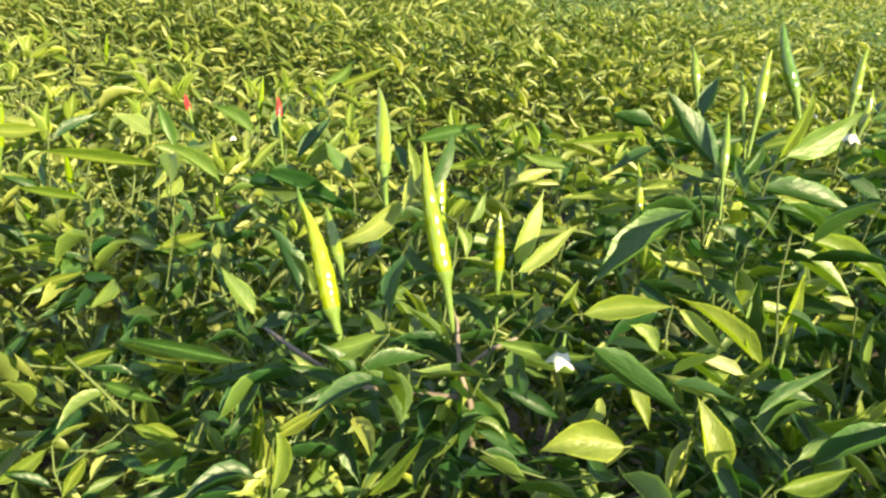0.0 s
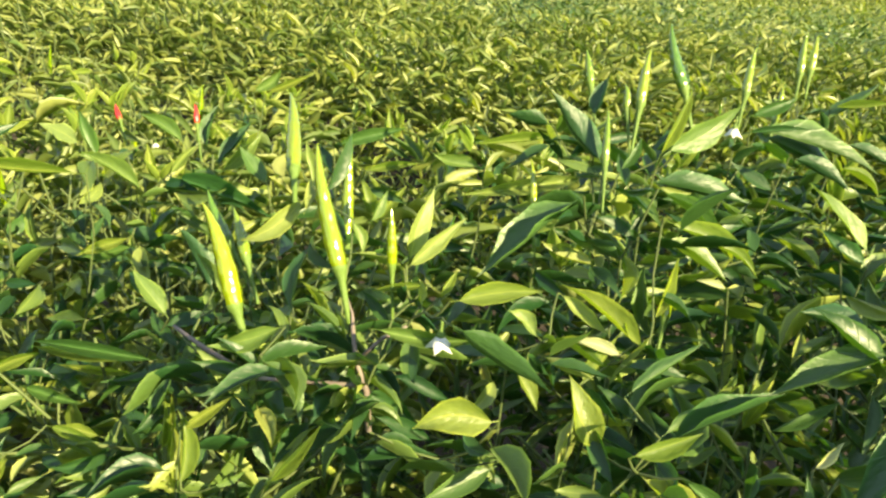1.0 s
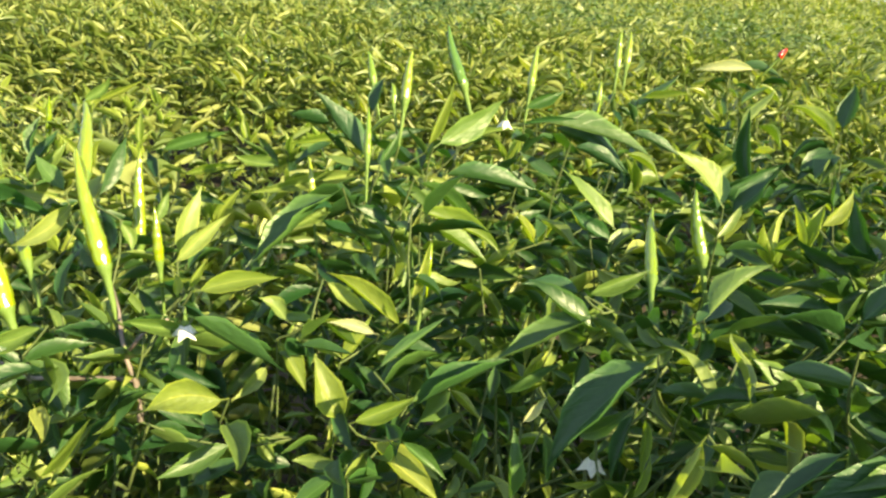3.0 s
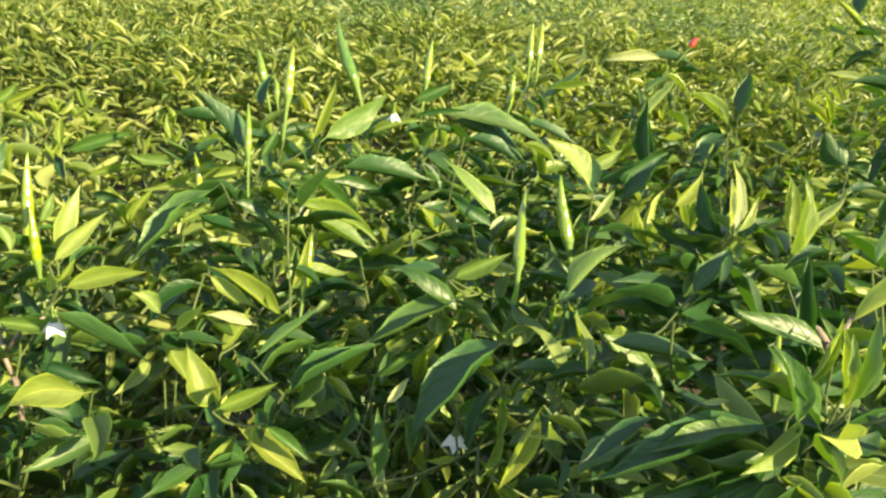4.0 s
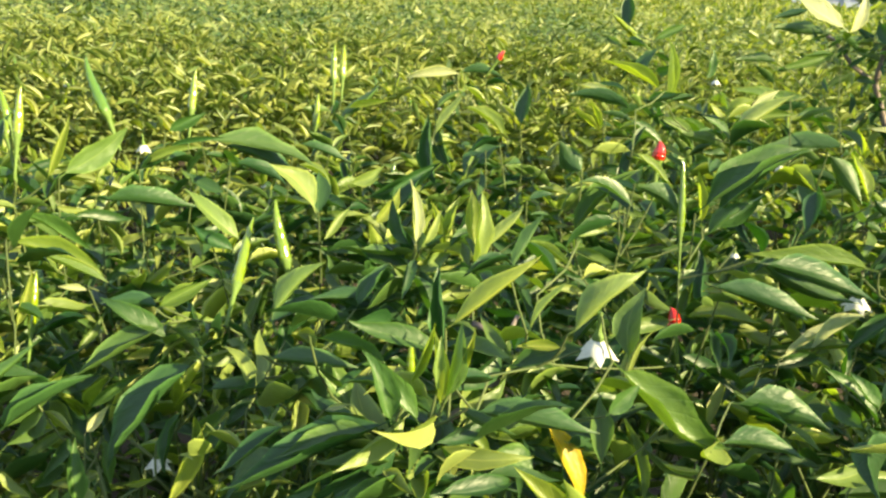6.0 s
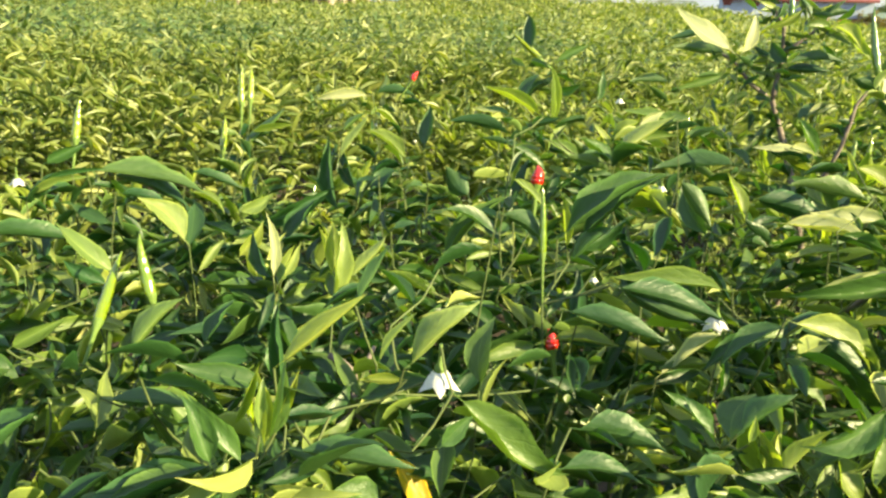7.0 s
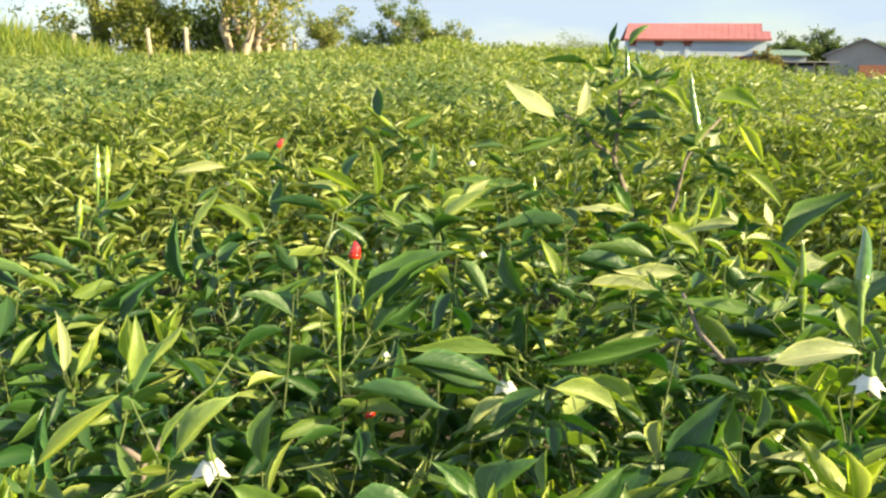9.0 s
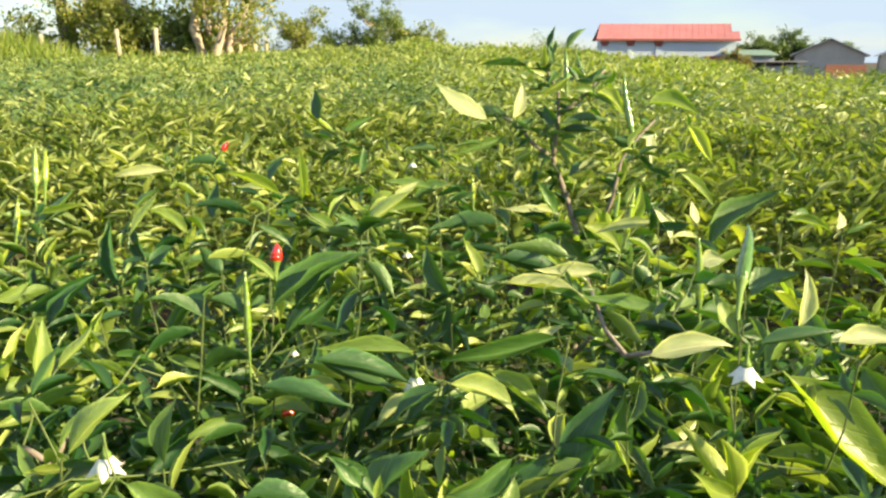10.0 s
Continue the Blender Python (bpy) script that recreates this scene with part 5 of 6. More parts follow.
add_leaf(plant, (0.728, 0.132, 0.702), (0.766, 0.131, 0.775), 0.023, -31, kind="shaded")
add_leaf(plant, (0.738, 0.147, 0.807), (0.663, 0.184, 0.791), 0.013, 56)
add_leaf(plant, (0.728, 0.235, 0.749), (0.772, 0.199, 0.711), 0.021, 88, kind="shaded")
add_leaf(plant, (0.669, 0.180, 0.776), (0.635, 0.191, 0.750), 0.013, 17, kind="shaded")
add_leaf(plant, (0.976, 0.468, 0.791), (1.001, 0.440, 0.742), 0.027, -87, kind="shaded")
add_leaf(plant, (0.855, 0.419, 0.781), (0.922, 0.376, 0.759), 0.025, 79, kind="shaded")
add_leaf(plant, (0.810, 0.340, 0.781), (0.882, 0.294, 0.759), 0.015, -26, kind="pale")
add_leaf(plant, (0.958, 0.451, 0.812), (0.907, 0.480, 0.815), 0.014, 31, kind="pale")
add_leaf(plant, (0.943, 0.431, 0.811), (0.929, 0.449, 0.848), 0.017, 23)
add_leaf(plant, (0.840, 0.512, 0.837), (0.793, 0.541, 0.846), 0.015, 32)
add_leaf(plant, (0.782, 0.489, 0.843), (0.755, 0.498, 0.822), 0.014, -77, kind="young")
add_leaf(plant, (0.867, 0.521, 0.841), (0.823, 0.539, 0.818), 0.017, 31, kind="shaded")
add_leaf(plant, (0.752, 0.493, 0.812), (0.809, 0.466, 0.831), 0.015, -67)
add_leaf(plant, (0.818, 0.377, 0.770), (0.807, 0.395, 0.811), 0.016, 12, kind="young")
add_leaf(plant, (0.948, 0.530, 0.785), (0.860, 0.576, 0.775), 0.021, -55, kind="shaded")
add_leaf(plant, (0.795, 0.395, 0.752), (0.780, 0.418, 0.804), 0.019, 83, kind="shaded")
add_leaf(plant, (0.782, 0.502, 0.830), (0.815, 0.499, 0.849), 0.013, -90, kind="pale")
add_leaf(plant, (0.902, 0.606, 0.866), (0.853, 0.621, 0.865), 0.012, -46, kind="shaded")
add_leaf(plant, (0.745, 0.476, 0.819), (0.729, 0.490, 0.842), 0.010, 25, kind="young")
add_leaf(plant, (0.828, 0.296, 0.784), (0.867, 0.272, 0.767), 0.010, -31)
add_leaf(plant, (1.017, 0.400, 0.795), (1.035, 0.406, 0.845), 0.013, -72, kind="young")
add_leaf(plant, (1.062, 0.456, 0.808), (1.079, 0.456, 0.835), 0.009, 88, kind="young")
add_leaf(plant, (0.686, 0.243, 0.770), (0.618, 0.280, 0.775), 0.014, 31)
add_leaf(plant, (0.697, 0.227, 0.749), (0.664, 0.237, 0.721), 0.012, 24, kind="shaded")
add_leaf(plant, (0.826, 0.443, 0.672), (0.825, 0.459, 0.728), 0.021, 56, kind="shaded")
add_leaf(plant, (0.713, 0.207, 0.768), (0.749, 0.179, 0.733), 0.016, -22)
add_leaf(plant, (0.724, 0.141, 0.734), (0.684, 0.156, 0.714), 0.014, 81)
add_leaf(plant, (0.741, 0.131, 0.708), (0.773, 0.131, 0.770), 0.024, -86)
add_leaf(plant, (0.693, 0.193, 0.731), (0.710, 0.179, 0.713), 0.014, -18)
add_flower(plant, (0.684, 0.252, 0.753), 0.0181)
twigs(plant, (0.84, 0.36, 0), [(0.836, 0.243, 0.786), (0.828, 0.217, 0.761), (0.823, 0.185, 0.765), (0.784, 0.121, 0.795), (0.884, 0.324, 0.701), (0.878, 0.290, 0.735), (0.839, 0.223, 0.755), (0.822, 0.185, 0.764), (0.785, 0.121, 0.796), (0.838, 0.246, 0.794), (0.825, 0.213, 0.775), (0.822, 0.185, 0.764)], [([(0.884, 0.324, 0.701), (0.878, 0.290, 0.735), (0.839, 0.223, 0.755), (0.822, 0.185, 0.764), (0.785, 0.121, 0.796)], 0.0024, 0.0017), ([(0.838, 0.246, 0.794), (0.825, 0.213, 0.775), (0.822, 0.185, 0.764)], 0.0014, 0.0018)])

plant = thing("chili_plant", pose(0.98, 0.22, 0), "chili plant with a dark green fruit and a nodding white flower", "chili plant", "chili plants of the near row")
add_leaf(plant, (0.940, 0.282, 0.835), (0.888, 0.307, 0.823), 0.010, 62, kind="pale")
add_leaf(plant, (0.742, 0.089, 0.812), (0.788, 0.065, 0.818), 0.015, -42, kind="pale")
add_leaf(plant, (0.852, 0.073, 0.813), (0.861, 0.079, 0.851), 0.014, -49, kind="pale")
add_leaf(plant, (0.900, 0.120, 0.766), (0.966, 0.058, 0.676), 0.045, -34, kind="young")
add_leaf(plant, (0.842, 0.170, 0.759), (0.874, 0.134, 0.694), 0.032, -27, kind="young")
add_leaf(plant, (0.757, 0.126, 0.748), (0.765, 0.115, 0.722), 0.009, -17, kind="young")
add_leaf(plant, (0.845, 0.113, 0.712), (0.809, 0.135, 0.717), 0.009, 26, kind="pale")
add_leaf(plant, (0.865, 0.104, 0.715), (0.932, 0.059, 0.689), 0.018, -20, kind="young")
add_leaf(plant, (0.892, 0.090, 0.714), (0.924, 0.068, 0.698), 0.012, -24, kind="pale")
add_leaf(plant, (0.864, 0.184, 0.788), (0.804, 0.222, 0.802), 0.016, 26)
add_leaf(plant, (0.830, 0.095, 0.805), (0.818, 0.110, 0.834), 0.018, 31)
add_leaf(plant, (0.861, 0.119, 0.820), (0.896, 0.105, 0.838), 0.023, -13, kind="shaded")
add_leaf(plant, (1.059, 0.414, 0.803), (1.050, 0.429, 0.839), 0.015, 84, kind="shaded")
add_leaf(plant, (1.094, 0.446, 0.807), (1.109, 0.425, 0.762), 0.017, -28, kind="pale")
add_leaf(plant, (0.818, 0.077, 0.810), (0.865, 0.053, 0.819), 0.010, 90, kind="shaded")
add_leaf(plant, (0.861, 0.056, 0.811), (0.899, 0.035, 0.813), 0.015, -43, kind="pale")
add_leaf(plant, (0.872, 0.044, 0.801), (0.892, 0.024, 0.768), 0.018, -87, kind="shaded")
add_leaf(plant, (0.981, 0.188, 0.851), (1.015, 0.165, 0.838), 0.009, -38, kind="young")
add_leaf(plant, (0.920, 0.096, 0.862), (0.941, 0.088, 0.871), 0.004, -77)
add_leaf(plant, (0.989, 0.145, 0.847), (0.992, 0.148, 0.863), 0.012, -48, kind="pale")
add_leaf(plant, (1.144, 0.421, 0.783), (1.141, 0.431, 0.812), 0.015, 12, kind="pale")
add_leaf(plant, (0.896, 0.193, 0.821), (0.915, 0.183, 0.825), 0.015, -59, kind="pale")
add_leaf(plant, (0.852, 0.117, 0.837), (0.832, 0.127, 0.832), 0.013, -87, kind="shaded")
add_leaf(plant, (0.874, 0.240, 0.814), (0.892, 0.226, 0.794), 0.016, 81, kind="shaded")
add_chili(plant, (0.833, 0.101, 0.840), (0.867, 0.128, 0.868), 0.0093, "dark")
add_chili(plant, (0.874, 0.169, 0.802), (0.879, 0.179, 0.848), 0.0064)
add_flower(plant, (0.815, 0.077, 0.800), 0.0195)
twigs(plant, (0.98, 0.22, 0), [])

plant = thing("chili_plant", pose(1.14, 0.70, 0), "tall chili plant whose top stands above the field", "chili plant", "chili plants of the near row")
add_leaf(plant, (1.028, 0.647, 0.893), (1.048, 0.655, 0.942), 0.022, -75, kind="pale")
add_leaf(plant, (1.095, 0.743, 0.891), (1.024, 0.773, 0.896), 0.021, -54, kind="shaded")
add_leaf(plant, (1.044, 0.666, 0.872), (0.963, 0.690, 0.848), 0.013, 67)
add_leaf(plant, (1.121, 0.663, 0.882), (1.104, 0.680, 0.912), 0.019, 89, kind="shaded")
add_leaf(plant, (1.125, 0.671, 0.883), (1.199, 0.642, 0.884), 0.015, 45, kind="shaded")
add_leaf(plant, (1.114, 0.616, 0.824), (1.151, 0.606, 0.838), 0.014, -72, kind="pale")
add_leaf(plant, (1.195, 0.618, 0.793), (1.206, 0.632, 0.849), 0.015, -38, kind="young")
add_leaf(plant, (1.184, 0.646, 0.925), (1.217, 0.621, 0.889), 0.018, -49, kind="young")
add_leaf(plant, (1.172, 0.438, 0.745), (1.270, 0.405, 0.822), 0.035, -24, kind="shaded")
add_leaf(plant, (1.266, 0.659, 0.909), (1.341, 0.612, 0.893), 0.034, -41, kind="young")
add_leaf(plant, (1.866, 1.139, 0.830), (1.910, 1.086, 0.729), 0.042, -36, kind="young")
add_leaf(plant, (1.244, 0.556, 0.827), (1.283, 0.520, 0.776), 0.019, -39, kind="young")
add_leaf(plant, (1.264, 0.641, 0.877), (1.264, 0.625, 0.821), 0.019, 1, kind="pale")
add_leaf(plant, (1.337, 0.687, 0.818), (1.387, 0.659, 0.816), 0.011, -35, kind="young")
add_leaf(plant, (1.104, 0.622, 0.817), (1.143, 0.610, 0.843), 0.023, -21, kind="shaded")
add_leaf(plant, (0.996, 0.676, 0.922), (0.955, 0.693, 0.909), 0.010, -84, kind="shaded")
add_leaf(plant, (1.136, 0.754, 0.961), (1.063, 0.792, 0.965), 0.011, 42)
add_leaf(plant, (1.129, 0.695, 0.903), (1.117, 0.692, 0.871), 0.021, 13, kind="shaded")
add_leaf(plant, (1.133, 0.685, 0.876), (1.191, 0.655, 0.874), 0.014, 83, kind="shaded")
add_leaf(plant, (1.167, 0.649, 0.932), (1.199, 0.623, 0.901), 0.022, -43, kind="young")
add_leaf(plant, (1.161, 0.666, 0.941), (1.198, 0.649, 0.948), 0.015, 82, kind="shaded")
add_leaf(plant, (1.168, 0.661, 0.935), (1.194, 0.656, 0.965), 0.006, 78)
add_leaf(plant, (1.154, 0.705, 0.985), (1.188, 0.697, 1.017), 0.012, 83)
add_leaf(plant, (1.139, 0.724, 0.985), (1.154, 0.727, 1.021), 0.010, -19, kind="shaded")
add_leaf(plant, (1.121, 0.713, 0.951), (1.129, 0.721, 0.996), 0.010, -55, kind="young")
add_leaf(plant, (1.129, 0.700, 0.964), (1.133, 0.708, 0.997), 0.011, -39)
add_leaf(plant, (1.140, 0.668, 0.952), (1.092, 0.685, 0.923), 0.012, 90, kind="young")
add_leaf(plant, (1.150, 0.555, 0.858), (1.177, 0.552, 0.893), 0.011, 77, kind="young")
add_leaf(plant, (1.177, 0.565, 0.858), (1.146, 0.584, 0.871), 0.019, -79, kind="shaded")
add_leaf(plant, (1.154, 0.669, 0.941), (1.141, 0.683, 0.967), 0.009, -83, kind="shaded")
add_leaf(plant, (1.097, 0.685, 0.893), (1.060, 0.698, 0.870), 0.013, 28, kind="shaded")
add_chili(plant, (1.172, 0.573, 0.879), (1.172, 0.595, 0.956), 0.0092, "dark")
add_chili(plant, (1.187, 0.738, 0.938), (1.190, 0.750, 0.989), 0.0082, "dark")
add_chili(plant, (1.227, 0.783, 0.947), (1.179, 0.798, 0.911), 0.0078)
add_chili(plant, (1.252, 0.777, 0.947), (1.246, 0.790, 0.983), 0.0071, "dark")
add_chili(plant, (1.138, 0.562, 0.747), (1.153, 0.569, 0.802), 0.0086)
add_chili(plant, (1.163, 0.562, 0.740), (1.182, 0.571, 0.804), 0.0093)
add_chili(plant, (0.985, 0.671, 0.787), (0.988, 0.679, 0.822), 0.0060)
twigs(plant, (1.14, 0.70, 0), [(1.144, 0.687, 0.792), (1.146, 0.697, 0.831), (1.166, 0.717, 0.900), (1.168, 0.742, 0.952), (1.203, 0.696, 0.936), (1.108, 0.714, 0.861), (1.075, 0.727, 0.889), (1.161, 0.629, 0.643), (1.155, 0.650, 0.706), (1.153, 0.660, 0.737), (1.146, 0.675, 0.780), (1.138, 0.689, 0.816), (1.135, 0.695, 0.833), (1.135, 0.695, 0.833), (1.112, 0.713, 0.853), (1.084, 0.725, 0.885), (1.067, 0.723, 0.891), (1.135, 0.695, 0.833), (1.143, 0.700, 0.863), (1.150, 0.705, 0.893), (1.150, 0.705, 0.893), (1.153, 0.712, 0.926), (1.143, 0.725, 0.953), (1.141, 0.734, 0.981), (1.150, 0.705, 0.893), (1.172, 0.698, 0.910), (1.200, 0.691, 0.934), (1.218, 0.688, 0.959), (1.155, 0.650, 0.706), (1.175, 0.626, 0.742), (1.179, 0.612, 0.782), (1.183, 0.608, 0.816), (1.190, 0.610, 0.837), (1.215, 0.606, 0.868), (1.246, 0.608, 0.890)], [([(1.140, 0.700, 0.000), (1.142, 0.700, 0.350), (1.161, 0.629, 0.643), (1.155, 0.650, 0.706), (1.153, 0.660, 0.737), (1.146, 0.675, 0.780), (1.138, 0.689, 0.816), (1.135, 0.695, 0.833)], 0.0055, 0.0036), ([(1.135, 0.695, 0.833), (1.112, 0.713, 0.853), (1.084, 0.725, 0.885), (1.067, 0.723, 0.891)], 0.003, 0.002), ([(1.135, 0.695, 0.833), (1.143, 0.700, 0.863), (1.150, 0.705, 0.893)], 0.0034, 0.0029), ([(1.150, 0.705, 0.893), (1.153, 0.712, 0.926), (1.143, 0.725, 0.953), (1.141, 0.734, 0.981)], 0.0026, 0.0016), ([(1.150, 0.705, 0.893), (1.172, 0.698, 0.910), (1.200, 0.691, 0.934), (1.218, 0.688, 0.959)], 0.0024, 0.0012), ([(1.155, 0.650, 0.706), (1.175, 0.626, 0.742), (1.179, 0.612, 0.782), (1.183, 0.608, 0.816), (1.190, 0.610, 0.837), (1.215, 0.606, 0.868), (1.246, 0.608, 0.890)], 0.0034, 0.0015)], bushy=0.5)


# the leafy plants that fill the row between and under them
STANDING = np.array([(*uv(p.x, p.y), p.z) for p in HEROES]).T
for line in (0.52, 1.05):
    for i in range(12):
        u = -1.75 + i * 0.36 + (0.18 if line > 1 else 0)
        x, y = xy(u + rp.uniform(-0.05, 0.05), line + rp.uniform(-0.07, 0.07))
        # the bright hazy look beyond u = -0.45 is put into paler leaves
        grow(100 + i + int(line * 50), pose(x, y, 0, 0, 0, rp.uniform(0, 360)), 0.72, "bushy green chili plant with narrow leaves in the field row", "chili plants of the near row", leaves=64, inner=1500, fruits=4, flowers=1, shoots=22 if u < -0.45 else 8, keep=clear, spread=0.34, lit_share=0.55 if u < -0.45 else 0.0)


# ---------------------------------------------------------------- fence, trees and grass at the field's edge
def fence_post(x, y, h, lean):
    post = thing("fence_post", pose(x, y, 0, lean, lean * 0.6, 0), "weathered pale wooden fence post at the field's edge", "fence post", "fence posts")
    bm = bmesh.new()
    r = random.Random(int(x * 100))
    pts = [Vector((0.012 * math.sin(i * 1.3 + x), 0.012 * math.cos(i * 1.1), -0.05 + (h + 0.05) * i / 6)) for i in range(7)]
    tube(bm, pts, [0.085 * r.uniform(0.85, 1.1) for _ in pts], 8)
    mesh_ob("shaft", bm, M_POST, post)


for x, y, h, lean in ((1.64, 32.1, 1.75, 1.0), (4.12, 30.7, 1.95, -1.5), (5.3, 30.0, 1.98, 0.5), (9.0, 32.7, 1.5, 2.0), (9.33, 31.4, 1.5, -1.0), (10.6, 34.2, 1.75, 0.0)):
    fence_post(x, y, h, lean)


def tree(x, y, h, crown, label, seed, leaf=0.2, count=3500, base=0.35, stems=1, warm=False, name="tree", trunk=0.16, squash=1.0, leafage=None, bark=None):
    """Tapered trunk and limbs, with clumps of leaves round the limbs' ends."""
    r = random.Random(seed)
    ob = thing(name, pose(x, y, 0), label, "tree" if name == "tree" else "bush")
    bm = bmesh.new()
    tips = []
    for k in range(stems):
        foot = Vector((r.uniform(-0.5, 0.5) * (stems > 1), r.uniform(-0.4, 0.4) * (stems > 1), -0.05))
        top = foot + Vector((r.gauss(0, 0.08) * h, r.gauss(0, 0.08) * h, h * r.uniform(0.6, 0.75)))
        mid = foot.lerp(top, 0.5) + Vector((r.gauss(0, 0.04) * h, r.gauss(0, 0.04) * h, 0))
        pts = [foot, foot.lerp(mid, 0.5), mid, mid.lerp(top, 0.5), top]
        tube(bm, pts, [trunk * f for f in (1.0, 0.85, 0.7, 0.5, 0.3)], 8)
        tips.append(top)
        for j in range(7):
            f = r.uniform(base, 1.0)
            s = foot.lerp(top, f)
            a = r.uniform(0, 6.28)
            e = s + Vector((math.cos(a) * crown * r.uniform(0.4, 0.95), math.sin(a) * crown * r.uniform(0.4, 0.95), h * r.uniform(0.04, 0.30) * squash))
            m = s.lerp(e, 0.5) + Vector((0, 0, -0.05 * h))
            tube(bm, [s, m, e], [trunk * 0.4, trunk * 0.28, trunk * 0.1], 6)
            tips += [e, m.lerp(e, 0.6)]
            for q in range(2):
                e2 = e + Vector((r.gauss(0, 0.3) * crown, r.gauss(0, 0.3) * crown, r.gauss(0.05, 0.10) * h))
                tube(bm, [e.lerp(m, 0.3), e2], [trunk * 0.14, trunk * 0.05], 5)
                tips.append(e2)
    mesh_ob("trunk", bm, bark or M_BARK, ob)
    g = np.random.default_rng(seed)
    t = np.array([list(p) for p in tips])[g.integers(0, len(tips), count)]
    c = t + g.normal(0, 1, (count, 3)) * np.array([crown * 0.13, crown * 0.13, crown * 0.10])
    c[:, 2] = np.maximum(c[:, 2], 0.1)
    w = g.normal(0, 1, (count, 3)) + np.array([0, 0, -0.2])
    ln = g.uniform(0.6, 1.3, count) * leaf
    leaf_cloud("crown", c, w, ln, ln * 0.5, leafage if leafage else M_TREE_WARM if warm else M_TREE, spins=sunward(w, g.normal(0, 0.8, count), g.normal(0, 1.2, count)), parent=ob)
    return ob


tree(8.0, 32.5, 6.5, 2.2, "pale mottled tree with several stems and yellowing leaves", 1, 0.19, 8000, 0.3, 4, True, trunk=0.2, bark=M_BARK_PALE)
tree(4.6, 36.0, 6.0, 2.6, "broad tree with yellow-green leaves behind the fence", 2, 0.21, 9000, 0.2, 2, True)
tree(3.1, 37.5, 6.5, 2.2, "tall leafy tree with a thick trunk behind the fence", 3, 0.22, 7000, 0.45, 1, True, trunk=0.46)
tree(-3.0, 42.0, 7.0, 2.2, "dark leafy tree behind the grass bank", 4, 0.24, 5000, 0.55, 1, False, trunk=0.3)
tree(-7.5, 41.0, 7.0, 3.0, "green tree behind the grass bank", 5, 0.16, 12000, 0.4, 1)
tree(8.2, 36.5, 3.4, 1.3, "small green tree at the field's edge", 6, 0.17, 3500, 0.2, 2, True)
tree(13.0, 47.5, 2.9, 0.9, "small dark tree beyond the field", 13, 0.16, 2200, 0.2, 2)
tree(17.0, 47.2, 3.8, 1.6, "light green tree beyond the field", 7, 0.19, 4800, 0.15, 2, True)
tree(20.6, 49.3, 3.4, 1.6, "green tree beyond the field", 8, 0.19, 4200, 0.2, 2)
tree(22.4, 47.0, 5.0, 1.5, "tall dark green tree beyond the field", 9, 0.2, 5500, 0.25, 2)
tree(24.8, 46.0, 3.4, 1.6, "green tree beyond the field", 10, 0.19, 4600, 0.15, 2, True)
tree(47.5, 62.0, 2.6, 2.6, "dark tree far off beside the house", 11, 0.15, 6000, 0.2, 2)
tree(52.0, 60.0, 2.4, 2.6, "dark tree far off beside the house", 12, 0.15, 6000, 0.2, 2)
for i, (x, y, h, cr) in enumerate(((-9.0, 38.5, 4.5, 2.6), (-5.5, 37.5, 4.2, 2.4), (-2.4, 38.8, 3.0, 1.8), (1.2, 37.2, 2.5, 1.5), (4.6, 34.6, 3.2, 1.5), (6.3, 34.0, 3.2, 1.6), (9.6, 35.6, 1.9, 1.0))):
    tree(x, y, h, cr, "dense shrub of sunlit leaves behind the fence", 70 + i, 0.19, 4600, 0.05, 4, i % 2 == 0, "bush", 0.06, 0.8)
for i in range(5):
    tree(55.0 + i * 1.9, 45.2 - i * 0.6, (2.7, 2.9, 3.0, 2.6, 2.4)[i], 1.5, "dark bushy tree behind the sheds", 30 + i, 0.2, 6500, 0.1, 3, leafage=M_TREE_DARK)
for i, (x, y, h, cr) in enumerate(((40.3, 35.4, 1.25, 0.7), (41.4, 35.0, 1.7, 0.7))):
    tree(x, y, h, cr, "low brownish bush in front of the house", 50 + i, 0.16, 3600, 0.1, 3, False, "bush", 0.05, 0.5, leafage=M_BUSH)

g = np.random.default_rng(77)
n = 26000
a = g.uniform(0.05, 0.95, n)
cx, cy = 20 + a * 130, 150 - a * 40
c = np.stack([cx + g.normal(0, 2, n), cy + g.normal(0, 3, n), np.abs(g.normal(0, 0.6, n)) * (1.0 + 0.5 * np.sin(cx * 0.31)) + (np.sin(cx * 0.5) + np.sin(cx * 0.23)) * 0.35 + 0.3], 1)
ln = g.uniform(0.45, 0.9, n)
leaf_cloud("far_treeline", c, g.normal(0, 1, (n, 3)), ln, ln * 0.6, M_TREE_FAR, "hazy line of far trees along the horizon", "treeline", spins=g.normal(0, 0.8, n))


def bank_height(x, y):
    return 1.6 * max(0.0, min(1.0, (2.5 - x) / 5.0)) * max(0.0, min(1.0, (y - 28.5) / 4.0))


n = 14000
cx, cy = g.uniform(-14, 9.5, n), g.uniform(28.0, 35.0, n)
cz = np.array([bank_height(x, y) for x, y in zip(cx, cy)])
ln = g.uniform(0.5, 1.3, n) * np.where(cx < 2.5, 1.3, 1.05)
ways = np.stack([g.normal(0, 0.28, n), g.normal(0, 0.28, n), np.ones(n)], 1)
leaf_cloud("tall_grass", np.stack([cx, cy, cz], 1), ways, ln, 0.035 + ln * 0.035, M_GRASS, "tall yellow-green grass on the bank behind the field", "grass", spins=g.uniform(-1.5, 1.5, n))
bm = bmesh.new()
grid = [[bm.verts.new((-30 + i * 1.5, 27.5 + j * 1.5, bank_height(-30 + i * 1.5, 27.5 + j * 1.5) - 0.03)) for i in range(28)] for j in range(14)]
